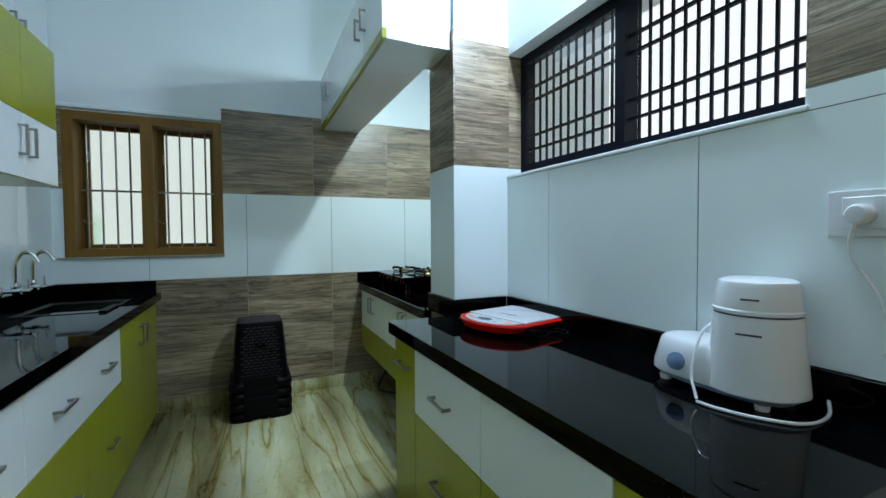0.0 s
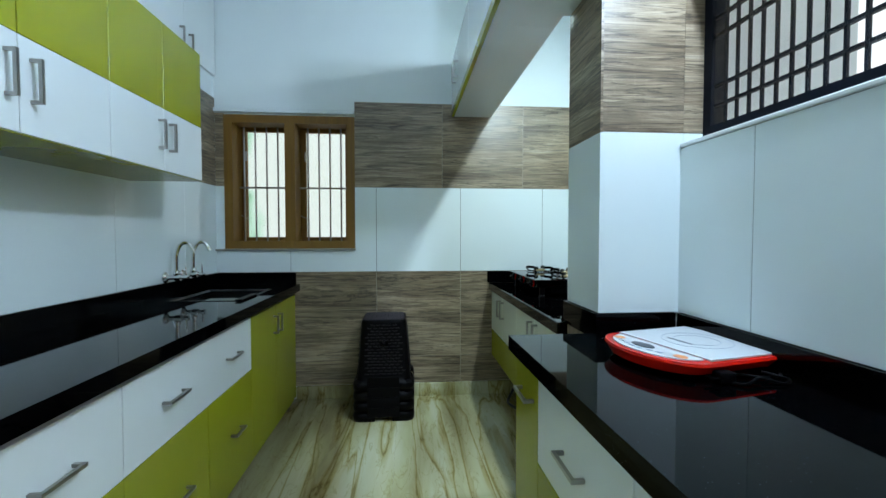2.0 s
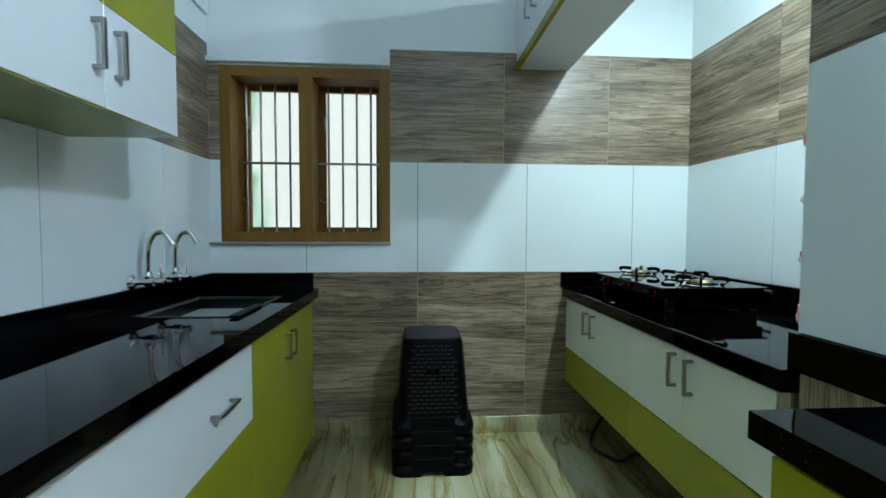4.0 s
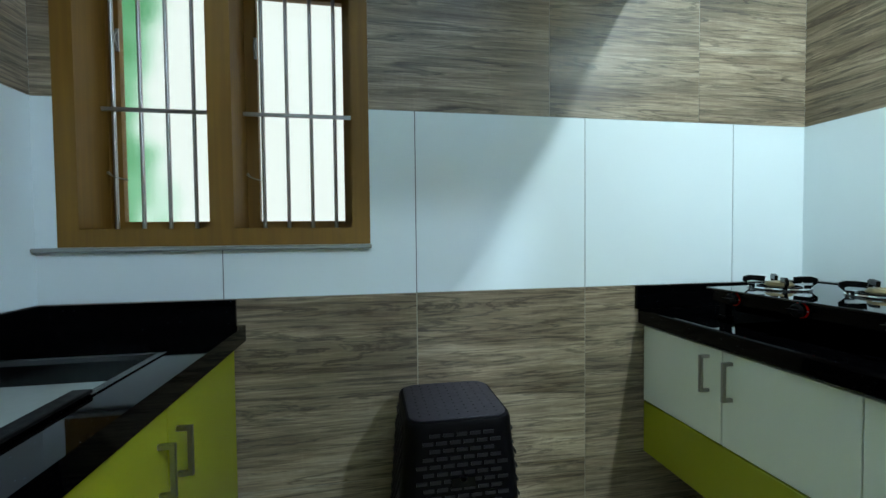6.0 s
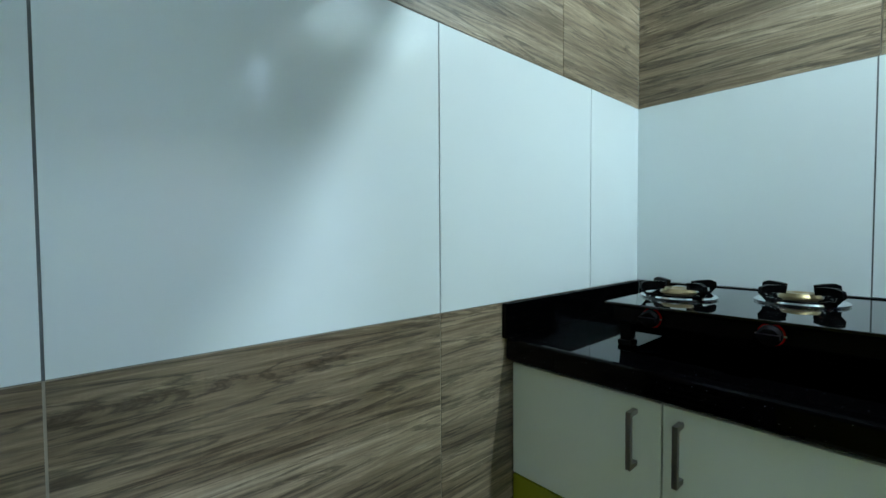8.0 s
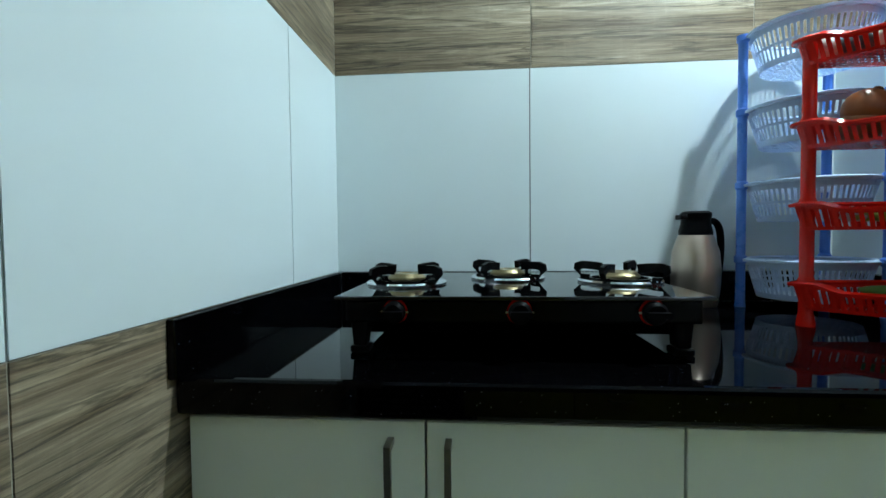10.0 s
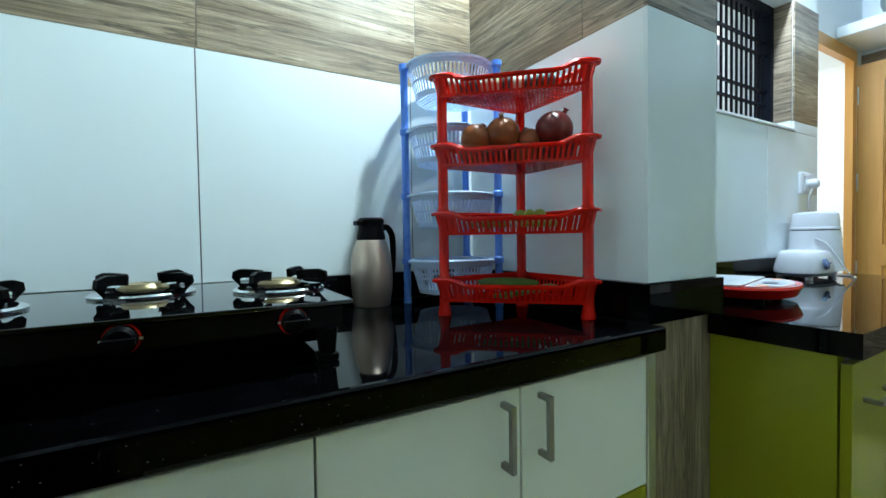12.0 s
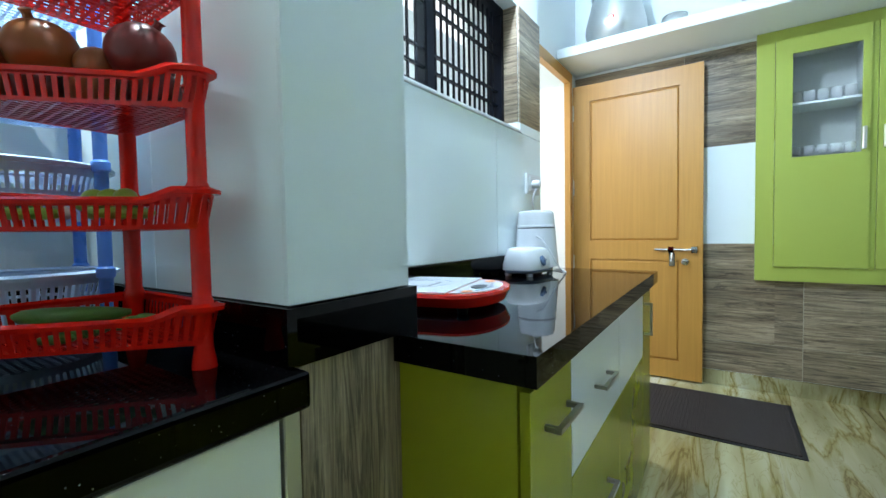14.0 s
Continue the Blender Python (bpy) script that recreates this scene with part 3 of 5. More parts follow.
# ---- doorway ----
dr = new("door_1")
dr.location = (-0.19, DOOR[0], 0.0)
tagged(dr, "honey varnished timber door standing open against the back wall", "door", kind="structure")
bm = bmesh.new()
fx0, fx1 = -0.245, -0.205
box(bm, fx0, fx1, DOOR[0], DOOR[1], 2.015, DOOR[3] + 0.055)
box(bm, fx0 + 0.0005, fx1, DOOR[0] - 0.001, DOOR[0] + 0.055, 0.0, 2.015)
part("door_frame", bm, DOOR_WOOD, dr, "honey varnished timber door frame")
LX0, LX1, LY0, LY1, LT = -1.040, -0.226, -4.155, -4.120, 2.005
bm = bmesh.new()
st = 0.128
rails = ((0.012, 0.125), (0.782, 0.908), (1.890, LT))
for z0, z1 in rails:
    box(bm, LX0 + st, LX1 - st, LY0, LY1, z0, z1)
box(bm, LX0, LX0 + st, LY0, LY1, 0.012, LT)
box(bm, LX1 - st, LX1, LY0, LY1, 0.012, LT)
leaf = part("door_leaf", bm, DOOR_WOOD, dr, "honey varnished two-panel door leaf")
for z0, z1 in ((0.125, 0.782), (0.908, 1.890)):
    bm = bmesh.new()
    ins = 0.006
    x0, x1 = LX0 + st + ins, LX1 - st - ins
    box(bm, x0 - ins + 0.0005, x1 + ins - 0.0005, LY0 + 0.006, LY1 - 0.012, z0 + 0.0005, z1 - 0.0005)
    v = box(bm, x0, x1, LY1 - 0.0118, LY1 - 0.003, z0 + ins, z1 - ins)
    for q in (v[2], v[3], v[6], v[7]):
        q.co.x += 0.010 if q.co.x < (x0 + x1) / 2 else -0.010
        q.co.z += 0.010 if q.co.z < (z0 + z1) / 2 else -0.010
    part("door_panel", bm, DOOR_WOOD, leaf, "raised timber panel")
bm = tube(bmesh.new(), [(-1.012, LY1 + 0.014, 0.850), (-0.770, LY1 + 0.014, 0.850)], 0.007, 10)
for x in (-0.995, -0.865):
    box(bm, x - 0.016, x + 0.016, LY1, LY1 + 0.026, 0.830, 0.870)
box(bm, -0.886, -0.854, LY1, LY1 + 0.006, 0.745, 0.83)
tube(bm, [(-0.870, LY1 + 0.014, 0.850), (-0.870, LY1 + 0.018, 0.775)], 0.006, 8)
part("door_bolt", bm, CHROME, leaf, "long steel aldrop bolt", True)
bm = lathe(bmesh.new(), [(0, 0), (0.010, 0), (0.011, 0.03), (0.019, 0.035), (0.021, 0.055), (0, 0.06)], (0, 0, 0), 16)
bmesh.ops.rotate(bm, verts=bm.verts[:], matrix=Euler((radians(-90), 0, 0)).to_matrix())
bmesh.ops.translate(bm, vec=(-0.948, LY1, 0.776), verts=bm.verts[:])
part("door_knob", bm, CHROME, leaf, "round steel knob", True)
for z in (0.22, 0.75, 1.29, 1.82):
    part("hinge", slab(-0.244, -0.214, LY1 - 0.004, LY1 + 0.008, z - 0.055, z + 0.055, 0.001, 1), ALUMINIUM, dr, "pale steel butt hinge")
# the lobby beyond
solid("lobby_wall", slab(0.75, 0.78, -4.6, -2.9, 0.0, 2.6), WHITE_TILE, "bright tiled wall of the lobby beyond the doorway", "wall")
for z in (1.60, 1.70):
    solid("louver_slat", slab(0.715, 0.745, -4.35, -4.0, z - 0.015, z + 0.015, 0.003, 1), BLACK_METAL, "dark slat of a ventilator in the lobby", "ventilator", group="slats of the lobby ventilator")

# loft slab over the door
solid("loft_slab", slab(XL + 0.001, XD - 0.001, YB + 0.001, -3.785, 2.098, 2.160, 0.004, 1), PAINT, "white painted loft slab along the back wall", "loft")

# ---- handle ----
def handle(parent, x, y, z, facing, upright, length=0.105, label="brushed steel bar handle"):
    """A square bar on two posts; facing: +1 or -1 along x, or 'y' for a front that looks along +y."""
    bm = bmesh.new()
    h, s, o = length / 2, 0.0045, 0.030
    if upright:
        box(bm, o - 2 * s, o, -s, s, -h, h)
        for q in (-h + s, h - s): box(bm, 0, o - 2 * s, -s, s, q - s, q + s)
    else:
        box(bm, o - 2 * s, o, -h, h, -s, s)
        for q in (-h + s, h - s): box(bm, 0, o - 2 * s, q - s, q + s, -s, s)
    turn = {1: 0, -1: 180, "y": 90}[facing]
    bmesh.ops.rotate(bm, verts=bm.verts[:], matrix=Euler((0, 0, radians(turn))).to_matrix())
    bmesh.ops.translate(bm, vec=(x, y, z), verts=bm.verts[:])
    return part("handle", bm, STEEL, parent, label)


G = 0.0016


def front(parent, name, x, side, y0, y1, z0, z1, material, label):
    """A door or drawer front, 18 mm thick, on a carcass whose face is at x; side: the way it looks."""
    a, b = sorted((x, x + side * 0.018))
    return part(name, slab(a, b, y0 + G, y1 - G, z0 + G, z1 - G, 0.0012, 1), material, parent, label)


# ---- sink counter ----
CF = -2.078                                      # carcass face
def base_unit(y0, y1, label):
    t = thing("base_cabinet", ((XL + CF) / 2, (y0 + y1) / 2, 0), label, "cabinet", "base cabinets under the sink counter")
    part("body", slab(XL + 0.002, CF, y0 + 0.0005, y1 - 0.0005, 0.0, SLAB - 0.001), CARCASS, t)
    return t


u = base_unit(-0.85, -0.012, "lime green two-door sink cabinet under the black counter")
d = front(u, "door", CF, 1, -0.85, -0.455, 0.02, 0.735, GREEN_LAM, "lime green door")
handle(d, CF + 0.018, -0.495, 0.625, 1, True)
d = front(u, "door", CF, 1, -0.455, -0.020, 0.02, 0.735, GREEN_LAM, "lime green door")
handle(d, CF + 0.018, -0.415, 0.625, 1, True)
y = -0.85
for k in range(3):
    y1, y0 = y, y - 0.945
    u = base_unit(y0, y1, "base cabinet with a wide white drawer over lime green drawers")
    d = front(u, "drawer_front", CF, 1, y0, y1, 0.478, 0.735, WHITE_LAM, "wide glossy white drawer front")
    handle(d, CF + 0.018, y1 - 0.230, 0.612, 1, False, 0.125)
    handle(d, CF + 0.018, y1 - 0.700, 0.612, 1, False, 0.125)
    for a, b in ((y0, y1 - 0.46), (y1 - 0.46, y1)):
        d = front(u, "drawer_front", CF, 1, a, b, 0.02, 0.478, GREEN_LAM, "lime green deep drawer front")
        handle(d, CF + 0.018, (a + b) / 2 + 0.030, 0.262, 1, False)
    y = y0
LEND = y
SX0, SX1, SY0, SY1 = -2.49, -2.135, -0.765, -0.315
bm = bmesh.new()
rects = ((XL + 0.010, -2.030, LEND, -0.009), (SX0, SX1, SY0, SY1))
ring = [[[bm.verts.new((x, y, z)) for x, y in ((a, c), (b, c), (b, d), (a, d))] for z in (SLAB, TOP)] for a, b, c, d in rects]
for i in range(4):
    j = (i + 1) % 4
    bm.faces.new((ring[0][1][i], ring[0][1][j], ring[1][1][j], ring[1][1][i]))
    bm.faces.new((ring[0][0][i], ring[0][0][j], ring[1][0][j], ring[1][0][i]))
    for q in (0, 1):
        bm.faces.new((ring[q][0][i], ring[q][0][j], ring[q][1][j], ring[q][1][i]))
top_l = solid("worktop_left", bm, GRANITE, "polished black granite worktop with the sink cut into it", "worktop", kind="")
solid("splashback_left", slab(XL + 0.001, XL + 0.020, LEND, -0.021, TOP + 0.0005, SPLASH, 0.0015, 1), GRANITE, "black granite upstand along the sink counter", "upstand", kind="")
solid("splashback_far", slab(XL + 0.001, -2.055, -0.020, -0.0005, TOP + 0.0005, SPLASH, 0.0015, 1), GRANITE, "black granite upstand under the brown window", "upstand", kind="")

# sink
sink = thing("kitchen_sink", ((SX0 + SX1) / 2, (SY0 + SY1) / 2, 0.60), "stainless steel bowl sink set in the black counter", "sink")
bm = bmesh.new()
loops = []
for ins, z in ((-0.012, TOP + 0.0025), (0.004, TOP + 0.0030), (0.012, TOP - 0.006), (0.022, TOP - 0.17), (0.045, TOP - 0.185), (0.14, TOP - 0.19)):
    loops.append([bm.verts.new((x, y, z)) for x, y in ((SX0 + ins, SY0 + ins), (SX1 - ins, SY0 + ins), (SX1 - ins, SY1 - ins), (SX0 + ins, SY1 - ins))])
for a, b in zip(loops, loops[1:]):
    for i in range(4):
        bm.faces.new((a[i], a[(i + 1) % 4], b[(i + 1) % 4], b[i]))
bm.faces.new(loops[-1])
bowl = part("bowl", bm, SINK_STEEL, sink, "brushed steel bowl")
part("waste", lathe(bmesh.new(), [(0, 0.001), (0.02, 0.001), (0.034, 0.004), (0.038, 0.0005)], ((SX0 + SX1) / 2, (SY0 + SY1) / 2, TOP - 0.189), 20), CHROME, sink, "round chrome waste", True)
part("drain_tray", slab(SX1 - 0.022, SX1 + 0.010, SY0 - 0.03, SY1 - 0.25, TOP + 0.0035, TOP + 0.011, 0.004, 2), BLACK_PLASTIC, sink, "dark strip lying on the sink rim")


def swan_tap(y):
    t = thing("swan_neck_tap", (-2.54, y, 0.90), "chrome swan-neck tap fixed to the white wall tiles", "tap", "wall taps over the sink")
    def sideways(profile, at):
        bm = lathe(bmesh.new(), profile, (0, 0, 0), 20)
        bmesh.ops.rotate(bm, verts=bm.verts[:], matrix=Euler((0, radians(90), 0)).to_matrix())
        bmesh.ops.translate(bm, vec=at, verts=bm.verts[:])
        return bm
    bm = sideways([(0, 0), (0.028, 0), (0.030, 0.006), (0.022, 0.014), (0.013, 0.020), (0.013, 0.050), (0.018, 0.055), (0.018, 0.085), (0.011, 0.092), (0.011, 0.105), (0.014, 0.110), (0.014, 0.122), (0, 0.124)], (XL + TILE, y, 0.915))
    part("tap_body", bm, CHROME, t, "chrome tap body", True)
    c = curve_points([(-2.515, y, 0.925), (-2.515, y, 0.98), (-2.512, y, 1.045), (-2.498, y + 0.005, 1.085), (-2.478, y + 0.012, 1.099), (-2.456, y + 0.018, 1.090), (-2.436, y + 0.022, 1.056)], 5)
    part("spout", tube(bmesh.new(), c, 0.0105, 12), CHROME, t, "curved chrome spout", True)
    part("spout_tip", tube(bmesh.new(), [c[-2], c[-1] + (c[-1] - c[-2]) * 0.6], 0.0125, 12), CHROME, t, "chrome nozzle", True)
    part("collar", lathe(bmesh.new(), [(0.014, 0), (0.017, 0.004), (0.017, 0.020), (0.012, 0.028)], (-2.515, y, 0.925), 16), CHROME, t, "chrome collar", True)
    part("lever", tube(bmesh.new(), [(-2.468, y, 0.925), (-2.468, y, 0.975)], [0.005, 0.004], 10), CHROME, t, "small upright chrome lever", True)


swan_tap(-0.635)
swan_tap(-0.455)

# ---- wall cabinets on the sink side ----
UF = -2.273
seams = [-0.897, -1.205, -1.513, -1.84, -2.15, -2.46, -2.77, -3.08]
for i, (b, a) in enumerate(zip(seams, seams[1:])):
    t = thing("wall_cabinet", ((XL + UF) / 2, (a + b) / 2, 1.395), "wall cabinet with a lime green door panel above a white one", "cabinet", "wall cabinets over the sink counter")
    part("body", slab(XL + 0.0085, UF, a + 0.0004, b - 0.0004, 1.395, 1.982), GREEN_LAM if i == 0 else CARCASS, t, "lime green side panel" if i == 0 else "")
    part("upper_front", slab(UF, UF + 0.018, a + G, b - G, 1.6435, 1.982, 0.001, 1), GREEN_LAM, t, "lime green upper front")
    d = part("door", slab(UF, UF + 0.018, a + G, b - G, 1.397, 1.642, 0.001, 1), WHITE_LAM, t, "glossy white lower front")
    handle(d, UF + 0.018, (a + 0.036) if i % 2 == 0 else (b - 0.036), 1.535, 1, True, 0.115)
    part("bottom_panel", slab(XL + 0.009, UF + 0.016, a + 0.0004, b - 0.0004, 1.3925, 1.3948), GREEN_LAM, t, "green underside")
# loft cupboards above
js = [-0.005, -0.40, -0.80, -1.20, -1.60, -2.0, -2.4, -2.8, -3.2]
for i, (b, a) in enumerate(zip(js, js[1:])):
    t = thing("loft_cupboard", (XL + 0.01, (a + b) / 2, 2.20), "flush white loft cupboard door high on the wall", "cupboard", "loft cupboards over the wall cabinets")
    d = part("door", slab(XL + 0.0005, XL + 0.018, a + G, b - G, 2.20, 2.80, 0.001, 1), WHITE_LAM, t, "white laminate door")
    handle(d, XL + 0.018, (a + 0.05) if i % 2 == 0 else (b - 0.05), 2.27, 1, True, 0.10)

# ---- stove counter ----
RF = -0.672
def stove_unit(y0, y1):
    t = thing("stove_cabinet", (RF / 2, (y0 + y1) / 2, 0.285), "creamy white two-door cabinet with a lime green rail", "cabinet", "hanging cabinets under the stove counter")
    part("body", slab(RF, -0.03, y0 + 0.0005, y1 - 0.0005, 0.285, SLAB - 0.009), CARCASS, t)
    mid = (y0 + y1) / 2
    for a, b, hy in ((y0, mid, mid - 0.032), (mid, y1, mid + 0.048)):
        d = front(t, "door", RF, -1, a, b, 0.472, 0.742, CREAM_LAM, "creamy white gloss door")
        off = -0.010 if y1 < -0.5 else 0.0
        handle(d, RF - 0.018, hy + off, 0.664 - off * 0.6, -1, True, 0.108)
    front(t, "lower_rail", RF, -1, y0, y1, 0.285, 0.470, GREEN_LAM, "lime green lower rail")


stove_unit(-0.697, -0.012)
stove_unit(-1.372, -0.697)
solid("worktop_stove", slab(-0.713, -0.010, PN + 0.003, -0.009, SLAB - 0.008, TOPS, 0.009, 3), GRANITE, "polished black granite worktop under the gas stove", "worktop", kind="")
solid("upstand_far", slab(-0.722, -0.021, -0.020, -0.0005, TOPS + 0.0005, SPLASH, 0.0015, 1), GRANITE, "black granite upstand beside the stove", "upstand", kind="")
solid("upstand_niche", slab(-0.020, -0.0005, PN + 0.021, -0.0205, TOPS + 0.0005, SPLASH, 0.0015, 1), GRANITE, "black granite upstand behind the stove", "upstand", kind="")
bm = slab(PX - 0.001, -0.021, PN + 0.0005, PN + 0.020, TOPS + 0.0005, SPLASH)
box(bm, PX - 0.020, PX - 0.0012, PS - 0.018, PN + 0.0025, TOP - 0.0045, SPLASH)
box(bm, PX - 0.020, PX - 0.0012, PN + 0.0026, PN + 0.020, TOPS + 0.0005, SPLASH)
box(bm, PX - 0.001, XW - 0.021, PS - 0.018, PS - 0.0005, TOP + 0.0005, SPLASH)
solid("upstand_pillar", bm, GRANITE, "black granite upstand wrapped round the pillar", "upstand", kind="")

# ---- long counter ----
EF = -0.912
E0, E1, EEND = -2.785, -1.630, -2.985


def flare(bm):
    """The long counter narrows a little away from the pillar."""
    for v in bm.verts:
        if v.co.x < -0.80:
            v.co.x += 0.030 * min(1.0, max(0.0, (E1 - v.co.y) / (E1 - EEND)))
    return bm


def unit_front(name, y0, y1, z0, z1, material, label):
    return part(name, flare(slab(EF - 0.022, EF - 0.004, y0 + G, y1 - G, z0 + G, z1 - G, 0.0012, 1)), material, c2, label)


def unit_handle(d, y, z, upright, length=0.125):
    handle(d, EF - 0.022 + 0.030 * (E1 - y) / (E1 - EEND), y, z, -1, upright, length)


c2 = thing("long_counter_unit", (-0.64, -2.2, 0), "lime green and white drawer unit under the long counter", "cabinet")
part("body", flare(slab(EF, XW - 0.003, EEND, -1.667, 0.0, SLAB - 0.001)), CARCASS, c2)
part("side_panel", slab(EF - 0.0005, PX - TILE - 0.005, -1.666, E1, 0.0, SLAB - 0.001, 0.001, 1), GREEN_LAM, c2, "lime green side panel")
d = unit_front("pull_out_front", -1.848, E1, 0.02, 0.742, GREEN_LAM, "narrow lime green pull-out front")
unit_handle(d, -1.755, 0.662, False)
d = unit_front("drawer_front", -2.330, -1.848, 0.500, 0.742, WHITE_LAM, "glossy white drawer front")
unit_handle(d, -2.090, 0.625, False)
unit_front("drawer_front", E0, -2.330, 0.500, 0.742, WHITE_LAM, "glossy white drawer front")
d = unit_front("drawer_front", -2.330, -1.848, 0.02, 0.500, GREEN_LAM, "lime green deep drawer front")
unit_handle(d, -2.100, 0.340, False)
unit_front("drawer_front", E0, -2.330, 0.02, 0.500, GREEN_LAM, "lime green deep drawer front")
d = unit_front("end_panel", EEND, E0, 0.02, 0.742, GREEN_LAM, "lime green end door")
unit_handle(d, E0 - 0.030, 0.640, True)
bm = bmesh.new()
box(bm, -0.955, XW - 0.009, -3.045, -1.6785, SLAB, TOP)
box(bm, -0.955, PX - 0.0215, -1.6785, -1.606, SLAB, TOP)
bmesh.ops.remove_doubles(bm, verts=bm.verts[:], dist=1e-5)
flare(bm)
solid("worktop_long", bm, GRANITE, "polished black granite worktop of the long counter", "worktop", kind="")
solid("upstand_window", slab(XW - 0.020, XW - 0.0005, -3.045, PS - 0.0185, TOP + 0.0005, SPLASH, 0.0015, 1), GRANITE, "black granite upstand under the black window", "upstand", kind="")

# ---- hanging cabinet beside the pillar ----
HF, HB, HZ0, HZ1 = -0.960, -0.700, 1.972, 2.345
js = [-0.004, -0.31, -0.81, -1.31, -1.642]
for i, (b, a) in enumerate(zip(js, js[1:])):
    t = thing("hanging_cabinet", ((HF + HB) / 2, (a + b) / 2, HZ0), "white hanging cabinet with a lime green bottom rail", "cabinet", "hanging cabinets over the stove side")
    part("body", slab(HF, HB, a + 0.0003, b - 0.0003, HZ0 + 0.003, HZ1), WHITE_LAM, t, "white cabinet body")
    part("bottom_panel", slab(HF, HB, a + 0.0003, b - 0.0003, HZ0, HZ0 + 0.0028), WHITE_LAM, t, "white underside")
    d = part("door", slab(HF - 0.018, HF - 0.0003, a + G, b - G, HZ0 + 0.042, HZ1, 0.001, 1), WHITE_LAM, t, "white door")
    handle(d, HF - 0.018, (a + 0.055) if i % 2 == 0 else (b - 0.055), 2.165, -1, True, 0.10)
    part("green_rail", slab(HF - 0.019, HF - 0.0003, a + 0.0003, b - 0.0003, HZ0, HZ0 + 0.040, 0.001, 1), GREEN_LAM, t, "lime green bottom rail")
solid("hanger_board", slab(HB + 0.0005, PX - 0.0085, -1.642, PN + 0.01, HZ0, HZ1 - 0.01), WHITE_LAM, "white board that fixes the hanging cabinet to the pillar", "board", kind="")

# ---- green glazed cabinet on the back wall ----
GF = YB + 0.052
for k, (x1, x0) in enumerate(((-1.300, -1.795), (-1.795, -2.29))):
    t = thing("glazed_cabinet", ((x0 + x1) / 2, YB + 0.03, 0.66), "pale green glazed cabinet with glassware on its shelves", "cabinet", "glazed cabinets on the back wall")
    a0, a1 = x0 + 0.085 * 0 + 0.012, x1 - 0.085 if k == 0 else x1 - 0.012
    bm = bmesh.new()
    z0, z1 = 0.672, 2.095
    for r in cut((x0, x1, z0, z1), [(a0, a1, 0.755, 2.035)]):
        box(bm, r[0], r[1], YB + 0.0085, GF, r[2], r[3])
    part("cabinet_frame", bm, PALE_GREEN, t, "pale green outer frame")
    c0, c1 = max(a0, NICHE[0]) + 0.001, min(a1, NICHE[1]) - 0.001
    bm = bmesh.new()
    box(bm, c0, c1, YB - 0.229, YB - 0.212, 0.772, 2.018)
    for r in ((c0, c0 + 0.012, 0.772, 2.018), (c1 - 0.012, c1, 0.772, 2.018), (c0 + 0.012, c1 - 0.012, 0.772, 0.784), (c0 + 0.012, c1 - 0.012, 2.006, 2.018)):
        box(bm, r[0], r[1], YB - 0.212, YB + 0.0085, r[2], r[3])
    part("carcass", bm, LINING, t, "grey inner lining")
    g0, g1, h0, h1 = a0 + 0.036, a1 - 0.078, 1.372, 1.948
    bm = bmesh.new()
    for r in cut((a0 + 0.002, a1 - 0.002, 0.757, 2.033), [(g0, g1, h0, h1)]):
        box(bm, r[0], r[1], GF - 0.004, GF + 0.012, r[2], r[3])
    d = part("door", bm, PALE_GREEN, t, "pale green door with a glazed top")
    part("pane", slab(g0 - 0.0, g1 + 0.0, GF + 0.002, GF + 0.005, h0, h1), GLASS, d, "clear glass pane").visible_shadow = False
    part("handle", slab(a0 + 0.020, a0 + 0.036, GF + 0.012, GF + 0.036, 1.385, 1.500, 0.002, 1) if k == 0 else slab(a1 - 0.036, a1 - 0.020, GF + 0.012, GF + 0.036, 1.385, 1.500, 0.002, 1), ALUMINIUM, d, "flat pale metal handle")
    part("shelf", slab(c0 + 0.013, c1 - 0.013, YB - 0.210, YB + 0.006, 1.672, 1.684), WHITE_LAM, t, "white shelf board")
    part("shelf", slab(c0 + 0.013, c1 - 0.013, YB - 0.210, YB + 0.006, 1.352, 1.364), WHITE_LAM, t, "white shelf board")
    for z, row in ((1.6842, 0), (1.3642, 0), (1.3642, 1)):
        for i in range(5 - row):
            x = g0 + 0.026 + (g1 - g0 - 0.052) * (i + 0.5 * row) / 4
            if z > 1.5:
                shape = [(0, 0), (0.019, 0), (0.022, 0.006), (0.027, 0.030), (0.028, 0.050), (0.024, 0.070), (0.0225, 0.070), (0.0262, 0.050), (0.0250, 0.030), (0.019, 0.010), (0, 0.009)]
            else:
                shape = [(0, 0), (0.020, 0), (0.020, 0.003), (0.004, 0.006), (0.004, 0.018), (0.020, 0.032), (0.026, 0.055), (0.024, 0.080), (0.0228, 0.080), (0.0244, 0.055), (0.018, 0.035), (0, 0.026)]
            g = lathe(bmesh.new(), shape, (0, 0, 0), 20)
            ob = solid("drinking_glass", g, GLASSWARE, "round clear tumbler on the upper cabinet shelf" if z > 1.5 else "short-stemmed clear glass on the lower cabinet shelf", "glass", True, "", "glasses in the glazed cabinet")
            ob.location = (x, YB - 0.050 - 0.075 * row, z)

# ---- stacked stools ----
def rounded(hx, hy, r, n=6):
    pts = []
    for cx, cy, a in ((hx - r, hy - r, 0), (-hx + r, hy - r, 90), (-hx + r, -hy + r, 180), (hx - r, -hy + r, 270)):
        for i in range(n + 1):
            q = radians(a + 90 * i / n)
            pts.append((cx + r * math.cos(q), cy + r * math.sin(q)))
    return pts


